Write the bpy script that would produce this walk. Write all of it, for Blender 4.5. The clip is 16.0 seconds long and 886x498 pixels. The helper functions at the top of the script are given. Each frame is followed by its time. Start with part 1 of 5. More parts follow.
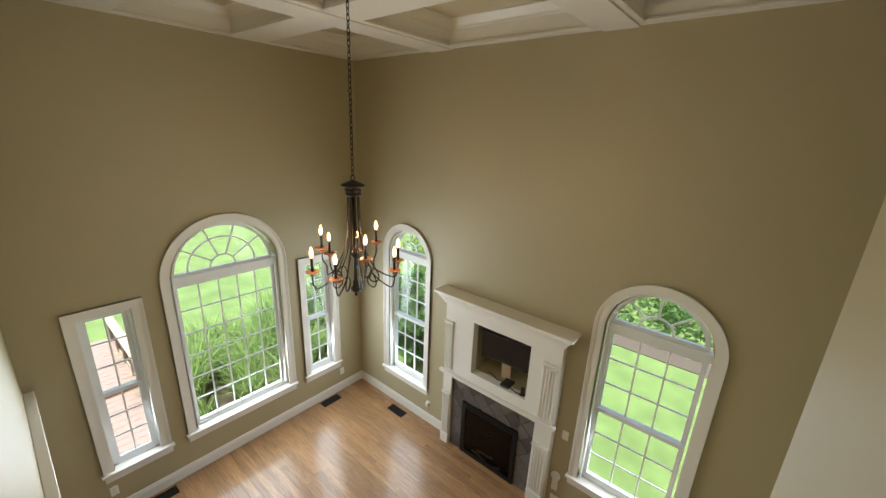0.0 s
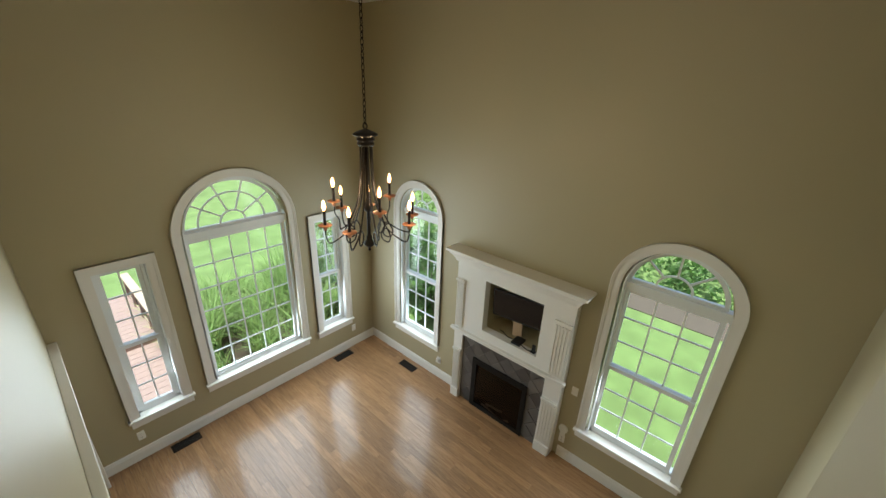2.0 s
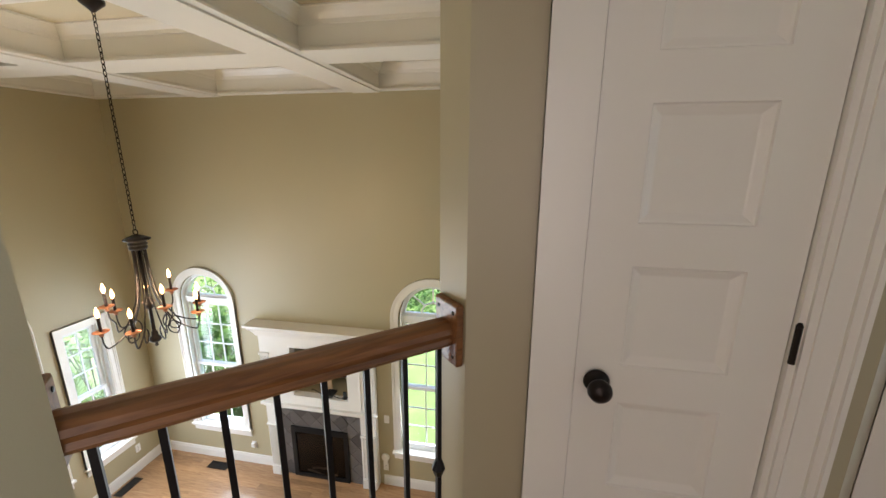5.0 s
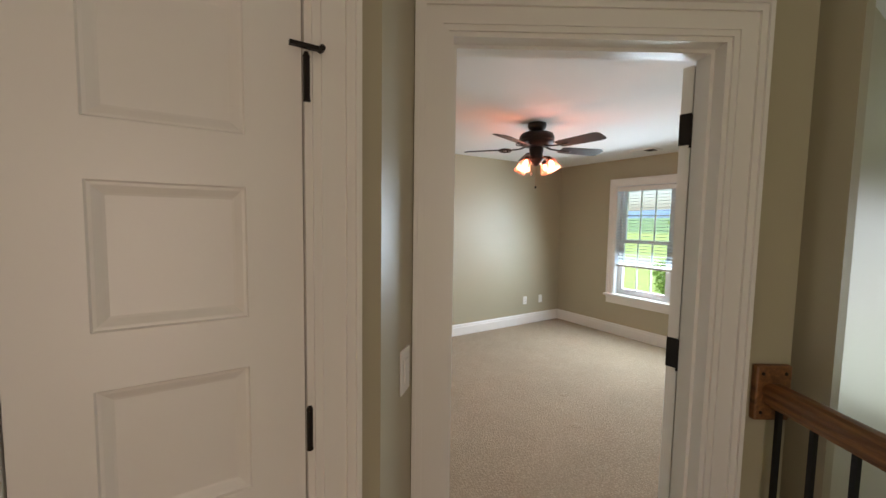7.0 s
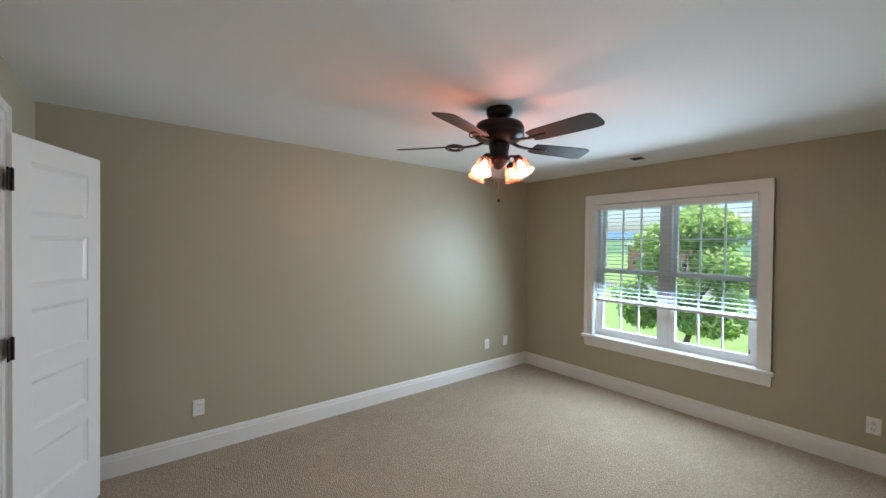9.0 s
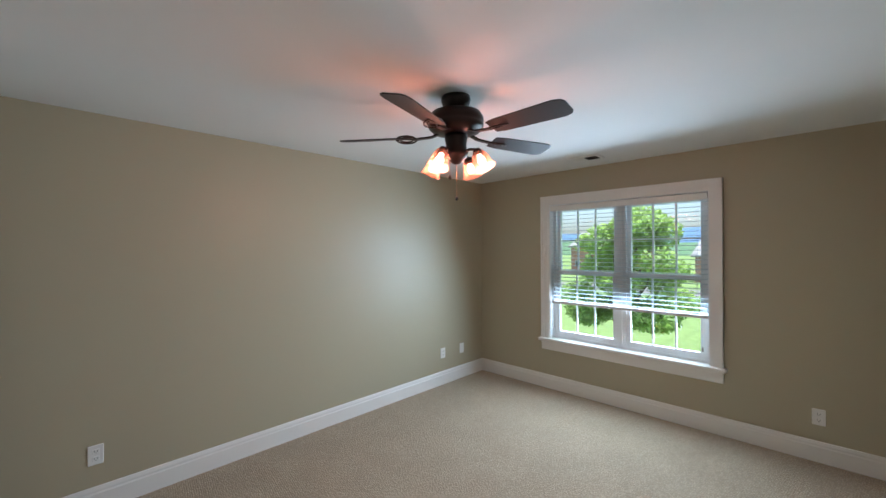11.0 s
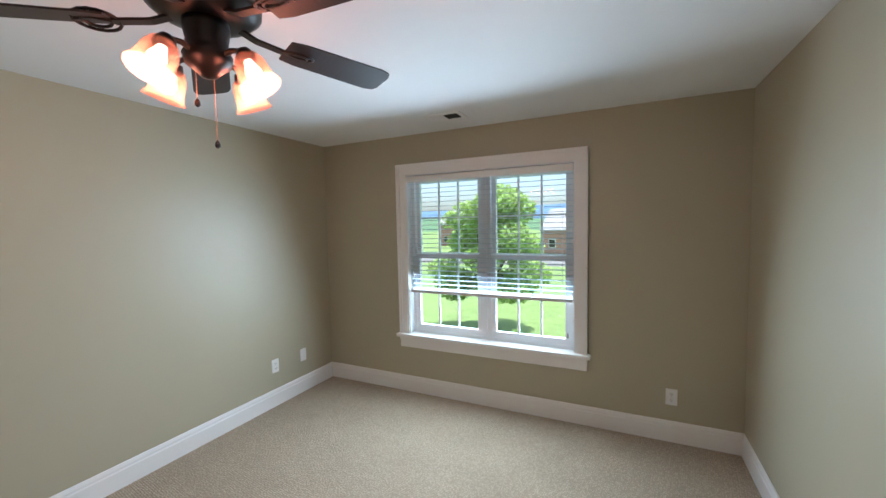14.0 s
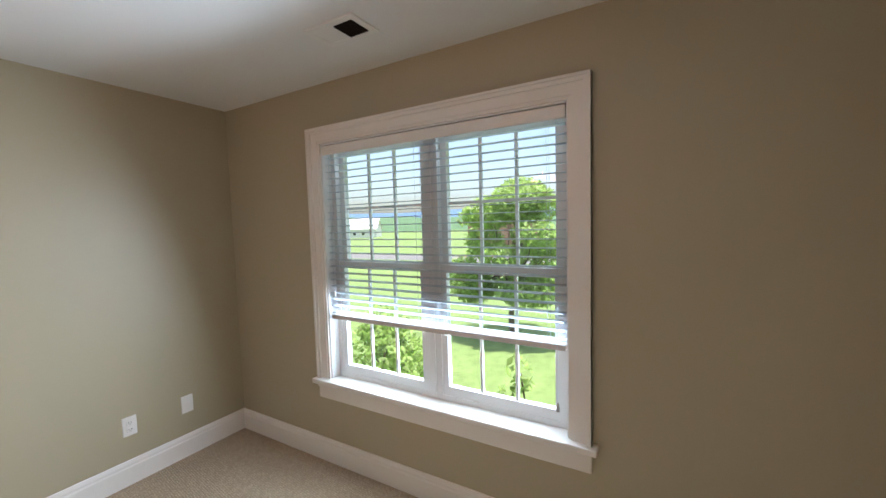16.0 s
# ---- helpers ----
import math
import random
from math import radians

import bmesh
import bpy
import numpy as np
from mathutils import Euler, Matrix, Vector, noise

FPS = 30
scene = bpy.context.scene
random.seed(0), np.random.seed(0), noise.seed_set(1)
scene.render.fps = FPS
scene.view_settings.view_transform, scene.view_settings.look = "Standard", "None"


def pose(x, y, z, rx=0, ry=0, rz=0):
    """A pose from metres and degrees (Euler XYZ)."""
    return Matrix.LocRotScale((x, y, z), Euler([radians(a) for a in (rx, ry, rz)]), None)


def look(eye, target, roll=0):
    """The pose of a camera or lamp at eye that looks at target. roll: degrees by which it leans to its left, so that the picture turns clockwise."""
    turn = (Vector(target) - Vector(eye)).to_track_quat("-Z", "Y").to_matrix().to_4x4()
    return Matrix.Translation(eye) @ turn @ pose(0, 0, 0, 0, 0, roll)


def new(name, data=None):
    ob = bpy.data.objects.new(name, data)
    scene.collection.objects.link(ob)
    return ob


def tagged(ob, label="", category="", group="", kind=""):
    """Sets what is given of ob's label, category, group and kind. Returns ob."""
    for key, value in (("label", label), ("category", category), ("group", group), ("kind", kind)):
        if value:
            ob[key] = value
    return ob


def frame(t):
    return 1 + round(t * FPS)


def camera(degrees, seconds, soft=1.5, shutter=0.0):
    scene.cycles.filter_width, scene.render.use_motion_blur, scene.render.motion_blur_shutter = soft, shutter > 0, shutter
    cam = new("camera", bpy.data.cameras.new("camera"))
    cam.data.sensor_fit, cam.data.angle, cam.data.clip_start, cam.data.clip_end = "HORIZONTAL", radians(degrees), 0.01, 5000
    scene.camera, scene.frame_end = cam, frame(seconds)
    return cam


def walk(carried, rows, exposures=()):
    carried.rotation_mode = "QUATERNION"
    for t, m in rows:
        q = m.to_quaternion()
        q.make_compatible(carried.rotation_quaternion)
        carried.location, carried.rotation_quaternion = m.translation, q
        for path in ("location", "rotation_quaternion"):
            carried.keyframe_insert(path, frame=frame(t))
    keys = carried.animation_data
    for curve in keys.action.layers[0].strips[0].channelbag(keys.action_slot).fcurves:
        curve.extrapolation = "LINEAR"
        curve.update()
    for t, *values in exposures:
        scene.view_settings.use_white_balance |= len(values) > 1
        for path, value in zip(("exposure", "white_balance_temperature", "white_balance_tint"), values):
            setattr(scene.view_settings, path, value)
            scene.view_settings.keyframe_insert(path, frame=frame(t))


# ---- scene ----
cam = camera(98.2, 16.0)
PATH = [
    (0, (-5.645, -3.606, 1.273), (-6.861, -2.133, 0.679), 2.4),
    (0.5, (-5.699, -3.587, 1.253), (-6.914, -2.138, 0.600), 2.5),
    (1, (-5.729, -3.587, 1.222), (-6.930, -2.160, 0.501), 2.5),
    (1.5, (-5.725, -3.594, 1.210), (-6.923, -2.180, 0.459), 2.4),
    (2, (-5.733, -3.593, 1.194), (-6.927, -2.191, 0.412), 2.5),
    (2.5, (-5.695, -3.573, 1.183), (-6.895, -2.182, 0.392), 2.4),
    (3, (-5.640, -3.616, 1.210), (-6.828, -2.218, 0.415), 2.4),
    (3.2, (-5.600, -3.628, 1.215), (-6.790, -2.224, 0.424), 2.1),
    (5.3, (-5.163, -4.238, 1.474), (-5.256, -2.282, 1.066), 0.5),
    (5.5, (-5.140, -4.268, 1.474), (-5.047, -2.299, 1.133), 0.9),
    (6, (-5.071, -4.312, 1.491), (-4.517, -2.402, 1.274), 0.8),
    (6.5, (-4.979, -4.261, 1.506), (-4.074, -2.486, 1.336), 1.0),
    (7, (-4.788, -4.090, 1.508), (-3.713, -2.409, 1.363), 0.9),
    (7.5, (-4.458, -3.858, 1.505), (-3.323, -2.217, 1.380), 0.6),
    (8, (-4.211, -3.642, 1.499), (-3.062, -2.009, 1.390), 0.5),
    (8.5, (-4.067, -3.410, 1.549), (-2.877, -1.805, 1.473), 0.3),
    (8.7, (-4.031, -3.348, 1.544), (-2.818, -1.758, 1.499), 0.4),
    (10.8, (-3.846, -3.116, 1.560), (-2.502, -1.635, 1.555), -0.4),
    (11, (-3.831, -3.070, 1.544), (-2.403, -1.670, 1.541), -0.4),
    (11.5, (-3.774, -2.958, 1.521), (-2.160, -1.777, 1.520), -0.5),
    (12, (-3.713, -2.880, 1.498), (-1.984, -1.876, 1.451), -0.4),
    (12.5, (-3.646, -2.834, 1.529), (-1.874, -1.913, 1.427), -0.4),
    (13, (-3.541, -2.771, 1.553), (-1.748, -1.894, 1.425), -0.6),
    (13.5, (-3.293, -2.788, 1.538), (-1.500, -1.911, 1.415), -0.8),
    (14, (-3.039, -2.770, 1.562), (-1.239, -1.907, 1.432), -1.2),
    (14.5, (-2.722, -2.726, 1.574), (-0.914, -1.881, 1.445), -1.1),
    (15, (-2.361, -2.748, 1.561), (-0.555, -1.901, 1.430), -1.0),
    (15.5, (-2.019, -2.784, 1.501), (-0.229, -1.899, 1.403), -1.3),
    (16, (-1.681, -2.775, 1.517), (0.044, -1.771, 1.380), -1.6),
]
walk(cam, [(t, look(eye, target, roll)) for t, eye, target, roll in PATH],
     exposures=[(0.0, 0.95, 6200, 8), (1.5, 0.85, 6050, 5), (2.5, 0.65, 5900, 3), (3.0, 0.7, 5900, 3), (5.3, 1.6, 5900, 14), (6.0, 1.5, 6300, 14), (6.5, 1.45, 6700, 14), (7.0, 1.35, 6550, 14), (7.5, 1.35, 6300, 11), (8.0, 1.3, 6050, 9), (8.7, 1.15, 5900, 9), (12.0, 1.05, 5750, 11), (13.5, 1.1, 5750, 11), (14.5, 1.3, 5850, 11), (15.0, 1.42, 5950, 13), (15.5, 1.15, 6100, 15), (16.0, 1.15, 6350, 17)])

# ---------------------------------------------------------------- light
SUN_EL, SUN_AZ = 82.0, 185.0
world = bpy.data.worlds.new("sky_world")
scene.world = world
world.use_nodes = True
wn = world.node_tree.nodes
wl = world.node_tree.links
sky = wn.new("ShaderNodeTexSky")
sky.sky_type = "NISHITA"
sky.sun_disc = False
sky.sun_elevation = radians(SUN_EL)
sky.sun_rotation = radians(SUN_AZ)
sky.dust_density = 3.0
wl.new(sky.outputs[0], wn["Background"].inputs[0])
wn["Background"].inputs[1].default_value = 0.15

sun_data = bpy.data.lights.new("sun", "SUN")
sun_data.energy = 4.0
sun_data.angle = radians(0.5)
sun_data.color = (1.0, 0.95, 0.86)
sun = new("sun", sun_data)
_az, _el = radians(SUN_AZ), radians(SUN_EL)
sun.matrix_world = look((math.sin(_az) * math.cos(_el) * 40, math.cos(_az) * math.cos(_el) * 40, math.sin(_el) * 40), (0, 0, 0))


def window_light(name, centre, aim, w, h, watts, colour=(0.86, 0.94, 1.0), spread=180):
    d = bpy.data.lights.new(name, "AREA")
    d.shape, d.size, d.size_y, d.energy, d.color = "RECTANGLE", w, h, watts, colour
    d.spread = radians(spread)
    ob = new(name, d)
    ob.matrix_world = look(centre, aim)
    return ob


def bulb_light(name, place, watts, radius=0.02, colour=(1.0, 0.55, 0.28)):
    d = bpy.data.lights.new(name, "POINT")
    d.energy, d.shadow_soft_size, d.color = watts, radius, colour
    ob = new(name, d)
    ob.location = place
    return ob


# ---------------------------------------------------------------- materials
def mat(name, colour, rough=0.5, metal=0.0, spread=0.06, scale=6.0, bump=0.02, bump_scale=120.0, spec=0.5, emit=None, power=0.0, stretch=(1, 1, 1), coat=0.0):
    """A surface with stains at a large scale, grain at a fine one, and fine relief."""
    m = bpy.data.materials.new(name)
    m.use_nodes = True
    n, l = m.node_tree.nodes, m.node_tree.links
    b = n["Principled BSDF"]
    tc = n.new("ShaderNodeTexCoord")
    mp = n.new("ShaderNodeMapping")
    mp.inputs["Scale"].default_value = stretch
    l.new(tc.outputs["Object"], mp.inputs[0])
    big = n.new("ShaderNodeTexNoise")
    big.inputs["Scale"].default_value = scale
    big.inputs["Detail"].default_value = 5
    fine = n.new("ShaderNodeTexNoise")
    fine.inputs["Scale"].default_value = bump_scale
    fine.inputs["Detail"].default_value = 3
    l.new(mp.outputs[0], big.inputs["Vector"])
    l.new(mp.outputs[0], fine.inputs["Vector"])
    mix = n.new("ShaderNodeMix")
    mix.data_type = "RGBA"
    lo = [max(0.0, c * (1 - spread)) for c in colour]
    hi = [min(1.0, c * (1 + spread)) for c in colour]
    mix.inputs[6].default_value = (*lo, 1)
    mix.inputs[7].default_value = (*hi, 1)
    add = n.new("ShaderNodeMath")
    add.operation = "MULTIPLY_ADD"
    add.inputs[1].default_value = 0.4
    l.new(fine.outputs[0], add.inputs[0])
    half = n.new("ShaderNodeMath")
    half.operation = "MULTIPLY"
    half.inputs[1].default_value = 0.7
    l.new(big.outputs[0], half.inputs[0])
    l.new(half.outputs[0], add.inputs[2])
    l.new(add.outputs[0], mix.inputs[0])
    l.new(mix.outputs[2], b.inputs["Base Color"])
    b.inputs["Roughness"].default_value = rough
    b.inputs["Metallic"].default_value = metal
    b.inputs["Specular IOR Level"].default_value = spec
    b.inputs["Coat Weight"].default_value = coat
    if bump:
        bp = n.new("ShaderNodeBump")
        bp.inputs["Strength"].default_value = bump * 5
        bp.inputs["Distance"].default_value = 0.002
        l.new(fine.outputs[0], bp.inputs["Height"])
        l.new(bp.outputs[0], b.inputs["Normal"])
    if emit:
        b.inputs["Emission Color"].default_value = (*emit, 1)
        b.inputs["Emission Strength"].default_value = power
    return m


def wood(name, dark, light, scale=(1, 12, 12), rough=0.35, per_piece=0.0, ring=3.0, coat=0.3):
    """Grained wood; per_piece shifts the tone from board to board."""
    m = mat(name, light, rough, coat=coat)
    n, l = m.node_tree.nodes, m.node_tree.links
    b = n["Principled BSDF"]
    tc = n.new("ShaderNodeTexCoord")
    mp = n.new("ShaderNodeMapping")
    mp.inputs["Scale"].default_value = scale
    oi = n.new("ShaderNodeObjectInfo")
    off = n.new("ShaderNodeVectorMath")
    off.operation = "SCALE"
    l.new(oi.outputs["Location"], off.inputs[0])
    off.inputs["Scale"].default_value = 3.7
    plus = n.new("ShaderNodeVectorMath")
    l.new(tc.outputs["Object"], plus.inputs[0])
    l.new(off.outputs[0], plus.inputs[1])
    l.new(plus.outputs[0], mp.inputs[0])
    ns = n.new("ShaderNodeTexNoise")
    ns.inputs["Scale"].default_value = ring
    ns.inputs["Detail"].default_value = 8
    ns.inputs["Distortion"].default_value = 1.2
    l.new(mp.outputs[0], ns.inputs["Vector"])
    rp = n.new("ShaderNodeValToRGB")
    rp.color_ramp.elements[0].position, rp.color_ramp.elements[1].position = 0.32, 0.68
    rp.color_ramp.elements[0].color = (*dark, 1)
    rp.color_ramp.elements[1].color = (*light, 1)
    l.new(ns.outputs[0], rp.inputs[0])
    hs = n.new("ShaderNodeHueSaturation")
    l.new(rp.outputs[0], hs.inputs["Color"])
    if per_piece:
        mr = n.new("ShaderNodeMapRange")
        mr.inputs["To Min"].default_value, mr.inputs["To Max"].default_value = 1 - per_piece, 1 + per_piece
        l.new(oi.outputs["Random"], mr.inputs["Value"])
        l.new(mr.outputs[0], hs.inputs["Value"])
    for k in list(b.inputs["Base Color"].links):
        l.remove(k)
    l.new(hs.outputs[0], b.inputs["Base Color"])
    return m


def glass(name, tint=(0.97, 1.0, 0.99), gloss=1.0):
    m = bpy.data.materials.new(name)
    m.use_nodes = True
    n, l = m.node_tree.nodes, m.node_tree.links
    n.remove(n["Principled BSDF"])
    tr = n.new("ShaderNodeBsdfTransparent")
    tr.inputs[0].default_value = (*tint, 1)
    gl = n.new("ShaderNodeBsdfGlossy")
    gl.inputs["Roughness"].default_value = 0.02
    lw = n.new("ShaderNodeLayerWeight")
    lw.inputs[0].default_value = 0.5
    pw = n.new("ShaderNodeMath")
    pw.operation = "POWER"
    pw.inputs[1].default_value = 4.0
    l.new(lw.outputs["Facing"], pw.inputs[0])
    fr = n.new("ShaderNodeMath")
    fr.operation = "MULTIPLY_ADD"
    fr.inputs[1].default_value, fr.inputs[2].default_value = 0.8, 0.03
    l.new(pw.outputs[0], fr.inputs[0])
    mx = n.new("ShaderNodeMixShader")
    l.new(fr.outputs[0], mx.inputs[0])
    l.new(tr.outputs[0], mx.inputs[1])
    l.new(gl.outputs[0], mx.inputs[2])
    l.new(mx.outputs[0], n["Material Output"].inputs[0])
    return m


M_WALL = mat("tan_wall_paint", (0.43, 0.385, 0.270), 0.40, spread=0.035, scale=1.3, bump=0.03, bump_scale=260)
M_WALLG = mat("olive_tan_wall_paint", (0.42, 0.366, 0.232), 0.45, spread=0.04, scale=0.8, bump=0.03, bump_scale=260)
M_TRIM = mat("white_trim_paint", (0.80, 0.775, 0.73), 0.3, spread=0.02, scale=5, bump=0.01)
M_VINYL = mat("white_vinyl", (0.82, 0.84, 0.85), 0.35, spread=0.02, bump=0.005)
M_CEIL = mat("white_ceiling_paint", (0.80, 0.80, 0.78), 0.8, spread=0.02, scale=1.5, bump=0.03, bump_scale=300)
M_COFFER = mat("tan_coffer_paint", (0.62, 0.55, 0.39), 0.7, spread=0.03)
M_BLACK = mat("oil_rubbed_bronze", (0.022, 0.017, 0.015), 0.38, 0.7, spread=0.2)
M_IRON = mat("black_iron", (0.012, 0.012, 0.013), 0.45, 0.5, spread=0.2)
M_FANWOOD = wood("dark_blade_wood", (0.008, 0.005, 0.004), (0.018, 0.010, 0.008), (14, 1.5, 14), 0.55, ring=5, coat=0.04)
M_RAIL = wood("stained_oak_rail", (0.11, 0.042, 0.012), (0.26, 0.11, 0.035), (2.0, 22, 22), 0.42, ring=2.0, coat=0.12)
M_OAK = wood("oak_floor_board", (0.27, 0.145, 0.065), (0.42, 0.245, 0.12), (1.6, 20, 20), 0.30, per_piece=0.17, ring=2.6, coat=0.35)
M_SLATE = mat("slate_tile", (0.085, 0.08, 0.078), 0.42, spread=0.35, scale=9, bump=0.06, bump_scale=60)
M_GROUT = mat("grey_grout", (0.13, 0.12, 0.11), 0.9)
M_PLATE = mat("white_plastic_plate", (0.82, 0.81, 0.78), 0.35, spread=0.01, bump=0)
M_DARK = mat("dark_slot", (0.01, 0.01, 0.01), 0.6, bump=0)
M_GLASS = glass("window_glass")
M_BLIND = mat("white_blind_slat", (0.58, 0.62, 0.66), 0.5, spread=0.02, bump=0.01)
_n, _l = M_BLIND.node_tree.nodes, M_BLIND.node_tree.links
_tr, _ms = _n.new("ShaderNodeBsdfTranslucent"), _n.new("ShaderNodeMixShader")
_tr.inputs[0].default_value = (0.72, 0.82, 0.88, 1)
_ms.inputs[0].default_value = 0.35
_l.new(_n["Principled BSDF"].outputs[0], _ms.inputs[1])
_l.new(_tr.outputs[0], _ms.inputs[2])
_l.new(_ms.outputs[0], _n["Material Output"].inputs[0])
M_BULB = mat("lit_bulb", (1.0, 0.75, 0.5), 0.3, emit=(1.0, 0.46, 0.16), power=6.0, bump=0)
M_COPPER = mat("copper_pan", (0.42, 0.19, 0.10), 0.4, 0.7, spread=0.2)
M_SHADE = None


# ---------------------------------------------------------------- mesh helpers
def add_box(bm, a, b, bevel=0.0):
    (x0, y0, z0), (x1, y1, z1) = a, b
    vs = [bm.verts.new(p) for p in ((x0, y0, z0), (x1, y0, z0), (x1, y1, z0), (x0, y1, z0), (x0, y0, z1), (x1, y0, z1), (x1, y1, z1), (x0, y1, z1))]
    fs = [bm.faces.new([vs[i] for i in q]) for q in ((3, 2, 1, 0), (4, 5, 6, 7), (0, 1, 5, 4), (1, 2, 6, 5), (2, 3, 7, 6), (3, 0, 4, 7))]
    if bevel:
        es = {e for f in fs for e in f.edges}
        bmesh.ops.bevel(bm, geom=list(es), offset=bevel, segments=2, affect="EDGES", profile=0.5)
    return vs


def add_prism(bm, outline, z0, z1):
    """A closed outline in x, y, counter-clockwise, raised from z0 to z1."""
    lo = [bm.verts.new((x, y, z0)) for x, y in outline]
    hi = [bm.verts.new((x, y, z1)) for x, y in outline]
    k = len(outline)
    bm.faces.new(lo[::-1])
    bm.faces.new(hi)
    for i in range(k):
        bm.faces.new((lo[i], lo[(i + 1) % k], hi[(i + 1) % k], hi[i]))


def add_sweep(bm, path, section, closed=False, up=Vector((0, 0, 1))):
    """Sweeps a section (side, up offsets) along a path, with mitred corners."""
    pts = [Vector(p) for p in path]
    rings = []
    k = len(pts)
    for i, p in enumerate(pts):
        a = pts[i - 1] if i or closed else None
        b = pts[(i + 1) % k] if i < k - 1 or closed else None
        d1 = (p - a).normalized() if a is not None else None
        d2 = (b - p).normalized() if b is not None else None
        d1, d2 = d1 or d2, d2 or d1
        t = (d1 + d2).normalized()
        u = up if abs(t.dot(up)) < 0.98 else Vector((1, 0, 0))
        side = t.cross(u).normalized()
        v = side.cross(t).normalized()
        c = max(0.35, d1.dot(t))
        rings.append([bm.verts.new(p + side * (s / c if abs(d1.cross(d2).dot(v)) > 1e-4 else s) + v * w) for s, w in section])
    m = len(section)
    for i in range(k if closed else k - 1):
        r, q = rings[i], rings[(i + 1) % k]
        for j in range(m):
            bm.faces.new((r[j], r[(j + 1) % m], q[(j + 1) % m], q[j]))
    if not closed:
        bm.faces.new(rings[0][::-1])
        bm.faces.new(rings[-1])


def circle(r, n=10, flat=1.0):
    return [(r * math.cos(2 * math.pi * i / n), flat * r * math.sin(2 * math.pi * i / n)) for i in range(n)]


def add_lathe(bm, profile, centre=(0, 0, 0), n=20, m=None):
    """Turns (radius, height) pairs about z."""
    rows = []
    for r, z in profile:
        ring = []
        for i in range(n):
            a = 2 * math.pi * i / n
            p = Vector((r * math.cos(a), r * math.sin(a), z))
            p = (m @ p) if m is not None else p
            ring.append(bm.verts.new(p + Vector(centre)))
        rows.append(ring)
    for a, b in zip(rows, rows[1:]):
        for i in range(n):
            bm.faces.new((a[i], a[(i + 1) % n], b[(i + 1) % n], b[i]))
    if profile[0][0] > 1e-4:
        bm.faces.new(rows[0][::-1])
    if profile[-1][0] > 1e-4:
        bm.faces.new(rows[-1])


def make(name, bm, material, parent=None, label="", smooth=False, at=None):
    bmesh.ops.recalc_face_normals(bm, faces=bm.faces)
    me = bpy.data.meshes.new(name)
    bm.to_mesh(me)
    bm.free()
    for mm in (material if isinstance(material, (list, tuple)) else [material]):
        me.materials.append(mm)
    if smooth:
        for p in me.polygons:
            p.use_smooth = True
    ob = new(name, me)
    if parent is not None:
        ob.parent = parent
    if at is not None:
        ob.matrix_basis = at
    if label:
        ob["label"] = label
    return ob


def part(name, bm, material, parent, label="", smooth=False, at=None):
    return make(name, bm, material, parent, label, smooth, at)


def box_part(name, a, b, material, parent, bevel=0.0, label="", at=None):
    bm = bmesh.new()
    add_box(bm, a, b, bevel)
    return make(name, bm, material, parent, label, at=at)


def share(name, src, parent, at):
    """One more object on the mesh of src."""
    ob = new(name, src.data)
    ob.parent = parent
    ob.matrix_basis = at
    return ob


def thing(name, m, label, category, group="", kind=""):
    ob = new(name)
    ob.matrix_basis = m
    return tagged(ob, label, category, group, kind)


def base_at(x, y, z, heading=0.0):
    """A frame whose local x runs at the heading (degrees from +x), local y to its left."""
    return pose(x, y, z, 0, 0, heading)


# ---------------------------------------------------------------- plan
H = 2.363                      # bedroom ceiling
GX, GY, GZ, GC = -10.33, -0.01, -2.94, 2.12     # great room: west wall, north wall, floor, underside of the beams
GTOP = 2.44
SY = -3.77                     # south wall of the great room
WT = 0.16
BW, BS = -4.48, -3.48          # bedroom west and south walls
CY = -3.28                     # hall face of the linen closet wall
CX = -5.315                   # its free corner
FARX, FARY = -5.497, -2.68
ENDX, ENDY = -5.397, -3.198   # wall end that carries the landing rail
P1 = Vector((-4.437, -3.28))
P2 = Vector((-4.245, -3.09))
DA = -32.0
DD = Vector((math.cos(radians(DA)), math.sin(radians(DA))))
DN = Vector((-DD.y, DD.x))
D0, D1, DEND = 0.085, 0.905, 1.15
TH = 0.125                     # thickness of the door wall


